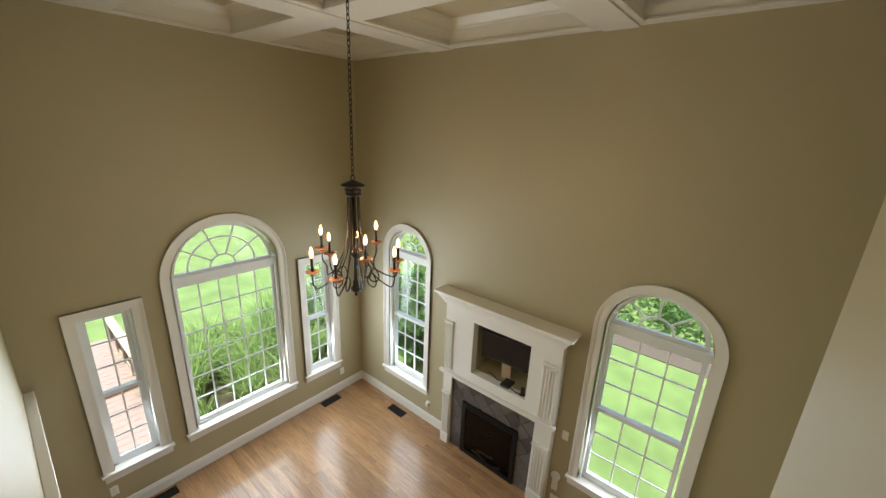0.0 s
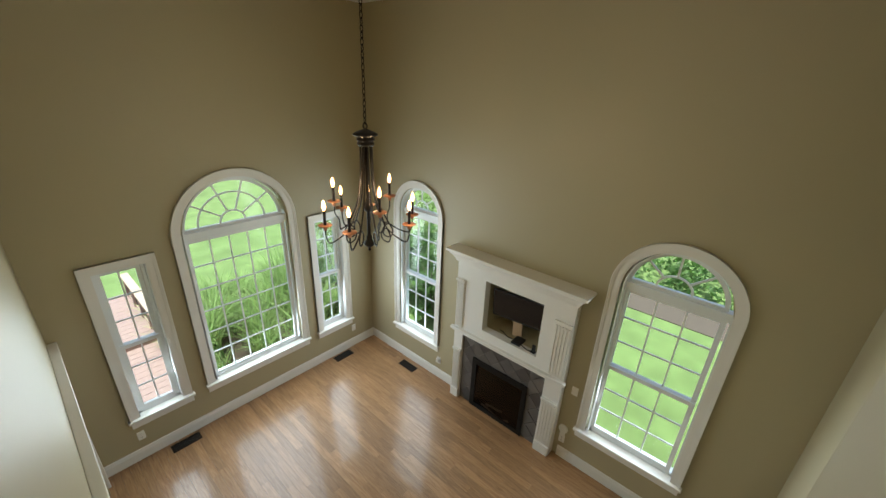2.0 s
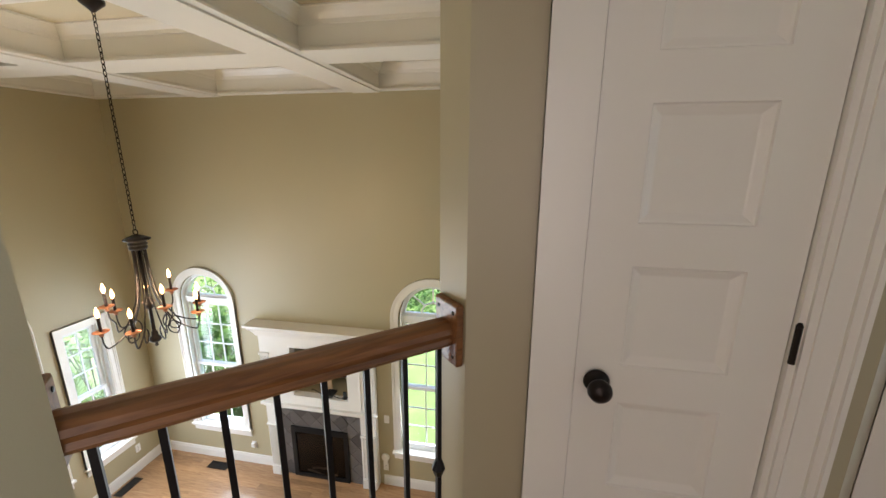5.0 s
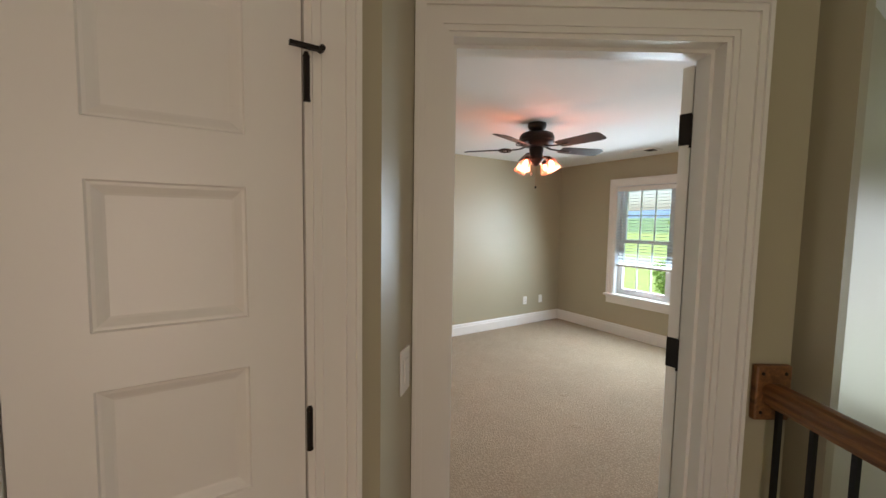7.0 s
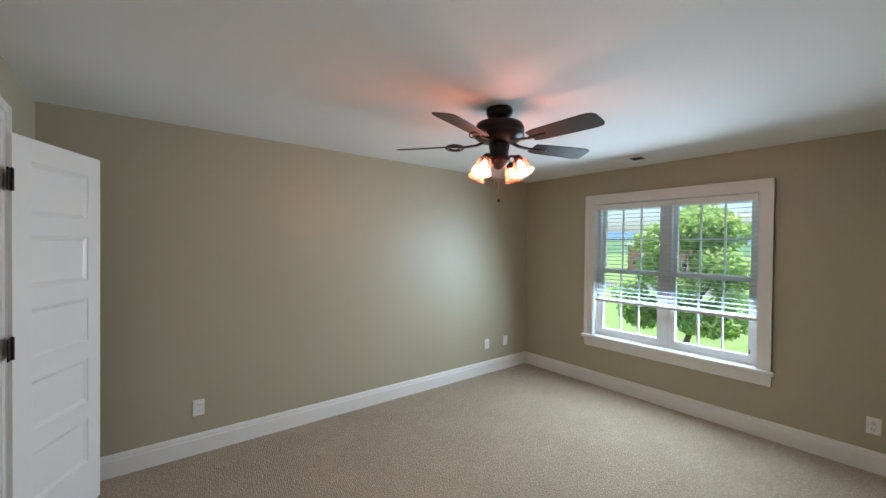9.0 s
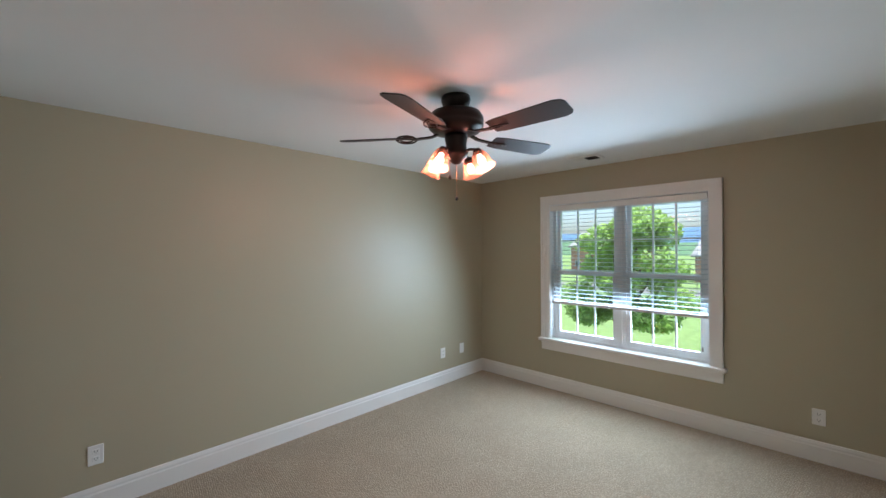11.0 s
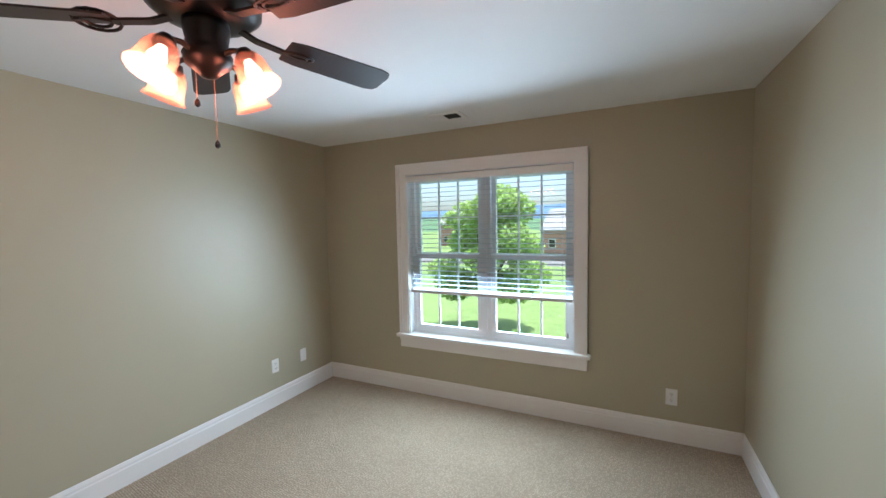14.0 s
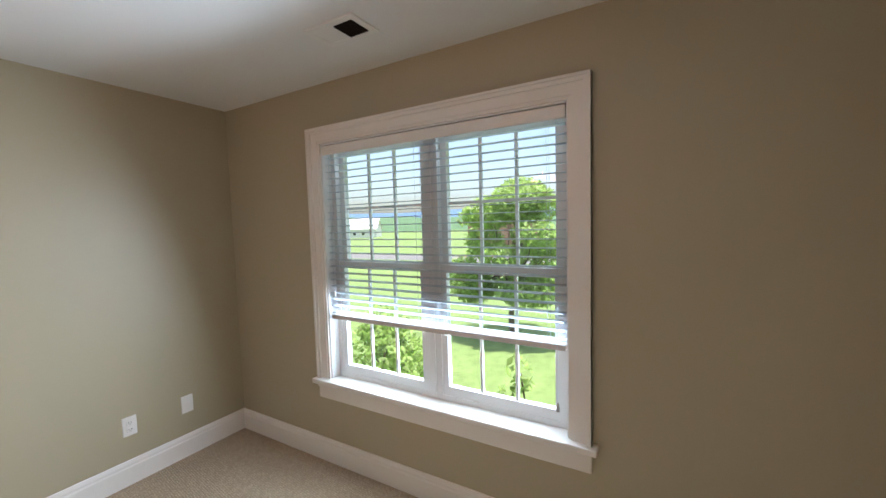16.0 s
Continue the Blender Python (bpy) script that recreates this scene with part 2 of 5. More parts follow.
def wall(name, origin, heading, length, z0, z1, thick, openings=(), material=None, label="", arc=14):
    """A wall along its local x, its face at local y = 0 and its body at y from 0 to thick, with openings through it:
    (x0, x1, bottom, spring or head, rise of the arch)."""
    bm = bmesh.new()
    cuts = [(0.0, None)]
    spans = []
    last = 0.0
    for x0, x1, zb, zs, rise in sorted(openings):
        if x0 > last:
            spans.append((last, x0, None))
        k = arc if rise else 1
        for i in range(k):
            a, b = x0 + (x1 - x0) * i / k, x0 + (x1 - x0) * (i + 1) / k
            cx, r = (x0 + x1) / 2, (x1 - x0) / 2
            ha = zs + rise * math.sqrt(max(0, 1 - ((a - cx) / r) ** 2)) if rise else zs
            hb = zs + rise * math.sqrt(max(0, 1 - ((b - cx) / r) ** 2)) if rise else zs
            spans.append((a, b, (zb, ha, hb)))
        last = x1
    if last < length:
        spans.append((last, length, None))
    for a, b, o in spans:
        if o is None:
            add_box(bm, (a, 0, z0), (b, thick, z1))
            continue
        zb, ha, hb = o
        if zb > z0:
            add_box(bm, (a, 0, z0), (b, thick, zb))
        if z1 > min(ha, hb):
            v = add_box(bm, (a, 0, 0), (b, thick, z1))
            for i, h in ((0, ha), (1, hb), (2, hb), (3, ha)):
                v[i].co.z = h
    bmesh.ops.remove_doubles(bm, verts=bm.verts, dist=0.0005)
    ob = make(name, bm, material or M_WALL, at=base_at(*origin, 0, heading))
    return tagged(ob, label or "painted plaster wall", "wall", kind="structure")


# ---------------------------------------------------------------- large structure
def slab(name, outline, z0, z1, material, label, category):
    bm = bmesh.new()
    add_prism(bm, outline, z0, z1)
    return tagged(make(name, bm, material), label, category, kind="structure")


def outline_at(s, off):
    p = P2 + DD * s + DN * off
    return (p.x, p.y)


NA, NB, NZ0, NZ1 = -7.985, -7.215, -1.645, -0.945     # media niche
GE = -4.95                     # east wall of the great room
# great room
FX0, FX1 = -8.42, -6.86       # fireplace
CAS = 0.09
W1 = (-3.42, -2.80, -2.37, -0.50, 0.0)
W2 = (-2.63, -1.225, -2.37, -0.44, 0.695)
W3 = (-1.065, -0.445, -2.37, -0.50, 0.0)
W4 = (-9.72, -8.785, -2.37, -0.44, 0.465)
W5 = (-6.64, -5.565, -2.37, -0.47, 0.535)


def cut(w, base, sign=1):
    """The opening inside a window's casing, in the wall's own x."""
    a, b, zb, zs, rise = w
    a, b = sorted(((a - base) * sign, (b - base) * sign))
    return (a + CAS, b - CAS, zb, zs if rise else zs - CAS, rise - CAS if rise else 0.0)


wall("wall_great_west", (GX, SY - 0.3), 90, GY - SY + 0.3 + WT, GZ, GTOP, WT, [cut(w, SY - 0.3) for w in (W1, W2, W3)], M_WALLG, "olive tan painted wall with three white windows")
wall("wall_great_north", (GX, GY), 0, GE - GX + WT, GZ, GTOP, WT, [cut(w, GX) for w in (W4, W5)] + [(NA - GX, NB - GX, NZ0, NZ1, 0.0)], M_WALLG, "olive tan painted fireplace wall, two storeys high")
wall("wall_great_east", (GE, GY - 0.002), -90, GY + 2.45, GZ, GTOP, 0.1, (), M_WALLG, "olive tan painted wall")
wall("wall_great_south", (-5.90, SY), 180, -5.90 - GX, GZ, GTOP, 0.3, [(1.9, 4.15, GZ, -1.28, 0.0)], M_WALLG, "olive tan painted wall with a cased opening")
wall("wall_under_hall", (CX, CY), 223, 0.85, GZ, -0.33, 0.12, (), M_WALLG, "olive tan wall below the landing")
# linen closet block
for nm, p, q, lb in (("wall_closet_end", (ENDX, ENDY), (CX, CY), "narrow tan wall end that carries the landing rail"), ("wall_closet_side", (FARX, FARY), (ENDX, ENDY), "tan wall beside the open great room"), ("wall_closet_back", (GE, -2.45), (FARX, FARY), "tan wall behind the linen closet")):
    wall(nm, p, math.degrees(math.atan2(q[1] - p[1], q[0] - p[0])), math.hypot(q[0] - p[0], q[1] - p[1]), GZ, GTOP, 0.05, (), M_WALLG, lb)
CD0, CD1, DH = -5.052, -4.597, 2.03
wall("wall_closet_front", (CX, CY), 0, P1.x - CX, 0, GTOP, 0.11, [(CD0 - 0.012 - CX, CD1 + 0.012 - CX, 0, DH + 0.012, 0)], M_WALL, "tan hall wall around the linen closet door")
v = P2 - P1
wall("wall_switch", (P1.x, P1.y), math.degrees(math.atan2(v.y, v.x)), v.length, 0, GTOP, 0.08, (), M_WALL, "narrow angled tan wall with a light switch")
wall("wall_door", tuple(P2 - DD * 0.33), DA, DEND + 0.33, 0, GTOP, TH, [(D0 + 0.33, D1 + 0.33, 0, DH + 0.02, 0)], M_WALL, "angled tan wall around the bedroom door")
# bedroom
BWIN = (-2.511, -0.862, 0.55, 2.105, 0.0)
wall("wall_bed_north", (BW, 0), 0, -BW + WT, -0.3, GTOP, WT, (), M_WALL, "plain tan painted bedroom wall")
wall("wall_bed_east", (0, 0), -90, -BS + WT, GZ, GTOP, WT, [cut(BWIN, 0, -1)], M_WALL, "tan painted bedroom wall with a wide window")
wall("wall_bed_south", (0, BS), 180, 3.13, GZ, GTOP, WT, (), M_WALL, "plain tan painted bedroom wall")
WC0, WC1 = -1.44, -0.80
wall("wall_bed_west", (BW, -2.99), 90, 2.99, 0, GTOP, 0.12, [(WC0 + 2.99, WC1 + 2.99, 0, DH + 0.02, 0)], M_WALL, "tan painted bedroom wall with a closet door")
wall("wall_bed_corner", (-3.13, BS), -100, 0.30, 0, GTOP, 0.05, (), M_WALL, "short tan wall beside the door")
wall("wall_bed_closet", (-4.86, 0), -90, 2.99, 0, GTOP, 0.05, (), M_CEIL, "white wall inside the closet")
# hall and foyer behind
R2P = P2 + DD * 1.085
RL = Vector((-5.952, -3.765))
RR = Vector((-5.358, -3.243))
E2 = R2P - DN * 1.75
wall("wall_hall_west", (-5.90, -5.62), 90, 5.62 + SY - 0.302, 0, GTOP, 0.12, (), M_WALL, "tan painted hall wall")
# unseen opening, added so that the fill lamp behind it reaches the hall
wall("wall_hall_south", (-3.9, -5.62), 180, 2.1, 0, GTOP, 0.12, [(0.75, 1.75, 0.0, 2.05, 0)], M_WALL, "tan painted hall wall")
wall("wall_foyer_east", (1.6, BS - WT), -90, 3.2, GZ, GTOP, 0.15, [(0.7, 2.4, -0.6, 1.9, 0)], M_WALL, "tan painted foyer wall with an opening to the sky")
wall("wall_foyer_south", (1.75, -6.8), 180, 7.7, GZ, GTOP, 0.15, (), M_WALL, "tan painted foyer wall")
wall("wall_foyer_north", (1.6, BS - WT), 180, 1.6, GZ, GTOP, 0.1, (), M_WALL, "tan painted foyer wall")
wall("wall_foyer_west", (-5.98, -6.8), 90, 2.4, GZ, 0, 0.1, (), M_WALL, "tan painted foyer wall")

hall = [(CX, CY), (P1.x, P1.y), (P2.x, P2.y), tuple(R2P), tuple(E2), (-4.45, -5.62), (-5.90, -5.62), (-5.90, SY), ][::-1]
slab("floor_hall", hall, -0.33, 0.0, wood("dark_hall_floor", (0.20, 0.10, 0.045), (0.34, 0.19, 0.09), (2, 16, 16), 0.3), "brown wooden hall floor", "floor")
slab("floor_great", [(GX - WT, SY - 3.2), (GE + 0.1, SY - 3.2), (GE + 0.1, GY + WT), (GX - WT, GY + WT)], GZ - 0.2, GZ - 0.012, M_GROUT, "sub floor below the oak boards", "floor")
slab("floor_foyer", [(-5.98, -6.9), (1.75, -6.9), (1.75, BS - WT), (-4.94, BS - WT)], GZ - 0.2, GZ, M_OAK, "oak foyer floor", "floor")
bed = [(0.0, 0.0), (-4.86, 0.0), (-4.86, -2.70), outline_at(-0.33, 0.06), outline_at(DEND, 0.06), (-3.10, BS), (0.0, BS)]
slab("ceiling_bedroom", bed, H, H + 0.08, M_CEIL, "flat white painted ceiling", "ceiling")
slab("ceiling_hall", [(-6.0, -6.95), (1.75, -6.95), (1.75, BS + 0.01), (-3.13, BS + 0.01), outline_at(DEND, 0.02), outline_at(0, 0.02), (P1.x, CY + 0.02), (CX, CY), (-5.87, SY), (-6.0, SY)], GTOP, GTOP + 0.1, M_CEIL, "flat white hall ceiling", "ceiling")
slab("roof_slab", [(-10.31, -7.6), (2.2, -7.6), (2.2, 0.16), (-10.31, 0.16)], GTOP + 0.12, GTOP + 0.3, M_CEIL, "roof slab closing the house", "roof")

# coffered ceiling of the great room, one mesh with beams and crown mouldings
bm = bmesh.new()
add_box(bm, (GX, SY, GC + 0.26), (GE, GY, GC + 0.30))
bx = [(GX - 0.02, GX + 0.06), (-8.94, -8.58), (-7.0, -6.66), (-5.03, GE)]
by = [(SY, SY + 0.07), (-2.97, -2.65), (-1.62, -1.30), (GY - 0.08, GY)]
for x0, x1 in bx:
    add_box(bm, (x0, SY, GC), (x1, GY, GC + 0.258))
    for lo in (0.0,):
        if x1 - x0 > 0.2:
            add_box(bm, (x0 + 0.03, SY, GC - 0.012), (x1 - 0.03, GY, GC - 0.001))
for y0, y1 in by:
    for (xa, xb), (xc, xd) in zip(bx, bx[1:]):
        add_box(bm, (xb, y0, GC), (xc, y1, GC + 0.258))
crown = [(0, 0), (0.0, 0.10), (0.02, 0.10), (0.035, 0.075), (0.06, 0.055), (0.075, 0.03), (0.09, 0.022), (0.09, 0)]
for (xa, xb), (xc, xd) in zip(bx, bx[1:]):
    for (ya, yb), (yc, yd) in zip(by, by[1:]):
        z = GC + 0.258
        for (p, q, s) in (((xb, yb), (xc, yb), (0, 1)), ((xb, yc), (xc, yc), (0, -1)), ((xb, yb), (xb, yc), (1, 0)), ((xc, yb), (xc, yc), (-1, 0))):
            prof = [(0.0, -0.10), (0.012, -0.10), (0.02, -0.075), (0.05, -0.045), (0.07, -0.02), (0.085, -0.018), (0.085, 0.0), (0.0, 0.0)]
            A = [bm.verts.new((p[0] + s[0] * o, p[1] + s[1] * o, z + h)) for o, h in prof]
            B = [bm.verts.new((q[0] + s[0] * o, q[1] + s[1] * o, z + h)) for o, h in prof]
            for i in range(len(prof)):
                j = (i + 1) % len(prof)
                bm.faces.new((A[i], A[j], B[j], B[i]))
            prof = [(0.0, 0.0), (0.028, 0.0), (0.028, 0.012), (0.014, 0.03), (0.0, 0.03)]
            A = [bm.verts.new((p[0] + s[0] * o, p[1] + s[1] * o, GC + h)) for o, h in prof]
            B = [bm.verts.new((q[0] + s[0] * o, q[1] + s[1] * o, GC + h)) for o, h in prof]
            for i in range(len(prof)):
                j = (i + 1) % len(prof)
                bm.faces.new((A[i], A[j], B[j], B[i]))
tagged(make("ceiling_coffers", bm, M_TRIM), "white coffered ceiling with crowned beams", "ceiling", kind="structure")
bm = bmesh.new()
for (xa, xb), (xc, xd) in zip(bx, bx[1:]):
    for (ya, yb), (yc, yd) in zip(by, by[1:]):
        add_box(bm, (xb + 0.08, yb + 0.08, GC + 0.250), (xc - 0.08, yc - 0.08, GC + 0.2585))
tagged(make("ceiling_coffer_panel", bm, M_COFFER), "tan painted panels of the coffers", "ceiling", kind="structure")


# ---------------------------------------------------------------- trim
BASE = [(0.0, 0.0), (0.016, 0.0), (0.016, 0.106), (0.012, 0.115), (0.012, 0.128), (0.006, 0.146), (0.0, 0.148)]


def baseboard(points, h=0.148, material=None, label="white painted baseboard with a moulded top"):
    """Runs along points; the room lies to the right of the direction."""
    k = h / 0.148
    bm = bmesh.new()
    add_sweep(bm, [(x, y, z) for x, y, z in points], [(s, u * k) for s, u in BASE])
    return tagged(make("baseboard", bm, material or M_TRIM), label, "baseboard", kind="structure")


baseboard([(BW, WC1 + 0.10, 0), (BW, 0, 0), (0, 0, 0), (0, BS, 0), (-3.05, BS, 0)])
baseboard([(BW, -2.7, 0), (BW, WC0 - 0.10, 0)])
baseboard([(GX, SY, GZ), (GX, GY, GZ), (FX0 - 0.03, GY, GZ)], 0.15)
baseboard([(FX1 + 0.06, GY, GZ), (GE, GY, GZ), (GE, -2.45, GZ)], 0.15)


def add_band(bm, inner, outer, y0, y1, closed=False):
    """A flat band between two lines in x, z, from depth y0 to y1."""
    k = len(inner)
    q = [[bm.verts.new((x, y, z)) for x, z in line] for line in (inner, outer) for y in (y0, y1)]
    for i in range(k if closed else k - 1):
        j = (i + 1) % k
        for a, b in ((0, 2), (2, 3), (3, 1), (1, 0)):
            bm.faces.new((q[a][i], q[a][j], q[b][j], q[b][i]))
    if not closed:
        for i in (0, -1):
            bm.faces.new((q[0][i], q[2][i], q[3][i], q[1][i]))


def arch_line(x0, x1, zb, zs, rise, n=28):
    """Up the left side, over the arch and down the right side."""
    cx, r = (x0 + x1) / 2, (x1 - x0) / 2
    if not rise:
        return [(x0, zb), (x0, zs), (x1, zs), (x1, zb)]
    return [(x0, zb)] + [(cx - r * math.cos(math.pi * i / n), zs + rise * math.sin(math.pi * i / n)) for i in range(n + 1)] + [(x1, zb)]


def casing(parent, w, zb, zs, rise, name="casing", material=None, width=CAS):
    """Moulded casing round an opening of width w; x from 0 to w."""
    bm = bmesh.new()
    for a, b, p in ((-0.004, 0.012, 0.012), (0.012, 0.060, 0.017), (0.060, width, 0.026), (width - 0.012, width, 0.034)):
        add_band(bm, arch_line(-a, w + a, zb, zs + (0 if rise else a), rise + a if rise else 0), arch_line(-b, w + b, zb, zs + (0 if rise else b), rise + b if rise else 0), -p, 0.002)
    return part(name, bm, material or M_TRIM, parent)


def sash(parent, x0, x1, z0, z1, y, cols, rows, depth=0.035, stile=0.042, bar=0.015, bottom=None):
    """One glazed sash with its frame, bars and panes."""
    bm = bmesh.new()
    b = bottom or stile
    add_box(bm, (x0, y, z0), (x0 + stile, y + depth, z1))
    add_box(bm, (x1 - stile, y, z0), (x1, y + depth, z1))
    add_box(bm, (x0 + stile, y, z0), (x1 - stile, y + depth, z0 + b))
    add_box(bm, (x0 + stile, y, z1 - stile), (x1 - stile, y + depth, z1))
    s = part("sash", bm, M_VINYL, parent)
    ax, bx_, az, bz = x0 + stile, x1 - stile, z0 + b, z1 - stile
    bm = bmesh.new()
    pw, ph = (bx_ - ax) / cols, (bz - az) / rows
    for i in range(1, cols):
        add_box(bm, (ax + i * pw - bar / 2, y + 0.010, az), (ax + i * pw + bar / 2, y + 0.026, bz))
    for j in range(1, rows):
        add_box(bm, (ax, y + 0.011, az + j * ph - bar / 2), (bx_, y + 0.025, az + j * ph + bar / 2))
    part("muntin_grid", bm, M_VINYL, s)
    first = None
    for i in range(cols):
        for j in range(rows):
            m = pose(ax + i * pw, y + 0.016, az + j * ph)
            if first is None:
                first = box_part("pane", (0, 0, 0), (pw, 0.004, ph), M_GLASS, s, at=m)
                p = first
            else:
                p = share("pane", first, s, m)
            p.visible_shadow = False
    return s


def fan_light(parent, w, zs, rise, y, inner, bars):
    """The half-round light above a window: frame, arcs, spokes and one pane each."""
    cx, r = w / 2, w / 2
    z = zs
    bm = bmesh.new()
    t = 0.035
    add_band(bm, arch_line(t, w - t, z, z, rise - t), arch_line(0, w, z, z, rise), y, y + 0.04)
    add_box(bm, (t, y, z - 0.01), (w - t, y + 0.04, z + 0.03))
    s = part("arch_sash", bm, M_VINYL, parent)
    bm = bmesh.new()
    for k in inner:
        a, b = k * r - 0.009, k * r + 0.009
        kk = rise / r
        add_band(bm, arch_line(cx - a, cx + a, z + 0.03, z + 0.03, a * kk, 20), arch_line(cx - b, cx + b, z + 0.03, z + 0.03, b * kk, 20), y + 0.010, y + 0.026)
    for i in range(1, bars):
        an = math.pi * i / bars
        c, sn = math.cos(an), math.sin(an)
        p0 = (cx + inner[0] * r * c, z + 0.03 + inner[0] * rise * sn)
        p1 = (cx + (r - 0.02) * c, z + 0.01 + (rise - 0.02) * sn)
        n = Vector((-sn, c)) * 0.009
        add_band(bm, [(p0[0] - n.x, p0[1] - n.y), (p1[0] - n.x, p1[1] - n.y)], [(p0[0] + n.x, p0[1] + n.y), (p1[0] + n.x, p1[1] + n.y)], y + 0.011, y + 0.025)
    part("muntin_fan", bm, M_VINYL, s)
    bm = bmesh.new()
    line = arch_line(t, w - t, z + 0.03, z, rise - t, 24)[1:-1]
    vs = [bm.verts.new((x, y + 0.018, max(zz, z + 0.03))) for x, zz in line]
    bm.faces.new(vs)
    p = part("pane", bm, M_GLASS, s)
    p.visible_shadow = False


def window(name, m, w, zb, zs, rise, label, layout, group="great room windows"):
    """A window in an opening of width w (local x 0 to w), local y running out through the wall."""
    ob = thing(name, m, label, "window", group, "structure")
    casing(ob, w, zb, zs, rise)
    bm = bmesh.new()
    add_box(bm, (-CAS - 0.02, -0.055, zb - 0.028), (w + CAS + 0.02, 0.058, zb + 0.004), 0.006)
    part("stool", bm, M_TRIM, ob)
    bm = bmesh.new()
    add_box(bm, (-CAS, -0.02, zb - 0.115), (w + CAS, 0.0, zb - 0.028), 0.004)
    add_box(bm, (-CAS, -0.026, zb - 0.05), (w + CAS, -0.018, zb - 0.029))
    part("apron", bm, M_TRIM, ob)
    # jamb lining and vinyl frame
    bm = bmesh.new()
    e = 0.012
    add_band(bm, arch_line(e, w - e, zb, zs - (0 if rise else e), rise - e if rise else 0), arch_line(-0.001, w + 0.001, zb, zs, rise), 0.0, WT)
    add_band(bm, arch_line(0.04, w - 0.04, zb, zs - (0 if rise else 0.04), rise - 0.04 if rise else 0), arch_line(e, w - e, zb, zs - (0 if rise else e), rise - e if rise else 0), 0.06, 0.13)
    add_box(bm, (e, 0.06, zb), (w - e, WT, zb + 0.03))
    part("window_frame", bm, M_VINYL, ob)
    top = zs - 0.03
    if rise:
        bm = bmesh.new()
        add_box(bm, (0.012, 0.045, zs - 0.055), (w - 0.012, 0.13, zs + 0.02))
        add_box(bm, (0.012, 0.035, zs + 0.02), (w - 0.012, 0.13, zs + 0.032))
        part("transom_bar", bm, M_VINYL, ob)
        fan_light(ob, w - 0.05, zs + 0.03, rise - 0.055, 0.075, layout[2], layout[3])
        ob.children[-1].location.x = 0.025
        top = zs - 0.055
    cols, rows = layout[0], layout[1]
    if layout[4]:
        mid = (zb + top) / 2
        sash(ob, 0.035, w - 0.035, mid - 0.02, top, 0.095, cols, rows)
        sash(ob, 0.035, w - 0.035, zb + 0.025, mid + 0.02, 0.062, cols, rows, bottom=0.06)
    else:
        sash(ob, 0.035, w - 0.035, zb + 0.025, top, 0.07, cols, rows)
    return ob


def place_window(name, wal, base, heading, origin, label, layout, sign=1, group="great room windows"):
    a, b, zb, zs, rise = cut(wal, base, sign)
    m = base_at(origin[0], origin[1], 0, heading) @ pose(a, 0, 0)
    return window(name, m, b - a, zb, zs, rise, label, layout, group)


side = (2, 3, None, None, True)
place_window("window_1", W1, SY - 0.3, 90, (GX, SY - 0.3), "narrow white sash window looking onto a deck", side)
place_window("window_2", W2, SY - 0.3, 90, (GX, SY - 0.3), "large arched white window with a fan light", (5, 6, (0.24, 0.64), 5, False))
place_window("window_3", W3, SY - 0.3, 90, (GX, SY - 0.3), "narrow white sash window looking onto shrubs", side)
place_window("window_4", W4, GX, 0, (GX, GY), "arched white sash window beside the fireplace", (3, 3, (0.34,), 4, True))
place_window("window_5", W5, GX, 0, (GX, GY), "arched white sash window looking onto a lawn", (3, 3, (0.34,), 4, True))


# the twin bedroom window
def twin_window():
    a, b, zb, zs, rise = cut(BWIN, 0, -1)
    w = b - a
    ob = thing("window_6", base_at(0, 0, 0, -90) @ pose(a, 0, 0), "wide white twin sash window with a lowered blind", "window", "", "structure")
    casing(ob, w, zb, zs, 0)
    bm = bmesh.new()
    add_box(bm, (-CAS - 0.025, -0.055, zb - 0.028), (w + CAS + 0.025, 0.068, zb + 0.004), 0.006)
    part("stool", bm, M_TRIM, ob)
    bm = bmesh.new()
    add_box(bm, (-CAS, -0.02, zb - 0.125), (w + CAS, 0.0, zb - 0.028), 0.004)
    add_box(bm, (-CAS, -0.028, zb - 0.052), (w + CAS, -0.018, zb - 0.029))
    part("apron", bm, M_TRIM, ob)
    bm = bmesh.new()
    add_band(bm, arch_line(0.012, w - 0.012, zb, zs - 0.012, 0), arch_line(-0.001, w + 0.001, zb, zs, 0), 0.0, WT)
    add_band(bm, arch_line(0.045, w - 0.045, zb, zs - 0.045, 0), arch_line(0.012, w - 0.012, zb, zs - 0.012, 0), 0.07, 0.14)
    add_box(bm, (0.012, 0.07, zb), (w - 0.012, WT, zb + 0.03))
    add_box(bm, (w / 2 - 0.045, 0.068, zb), (w / 2 + 0.045, 0.145, zs - 0.012))
    add_box(bm, (w / 2 - 0.006, 0.062, zb + 0.03), (w / 2 + 0.006, 0.068, zs - 0.02))
    part("window_frame", bm, M_VINYL, ob)
    mid = (zb + zs) / 2 - 0.01
    for x0, x1 in ((0.04, w / 2 - 0.04), (w / 2 + 0.04, w - 0.04)):
        sash(ob, x0, x1, mid - 0.02, zs - 0.03, 0.105, 3, 2)
        sash(ob, x0, x1, zb + 0.025, mid + 0.02, 0.074, 3, 2, bottom=0.055)
    return a, w, zb, zs


BA, BWID, BZB, BZS = twin_window()


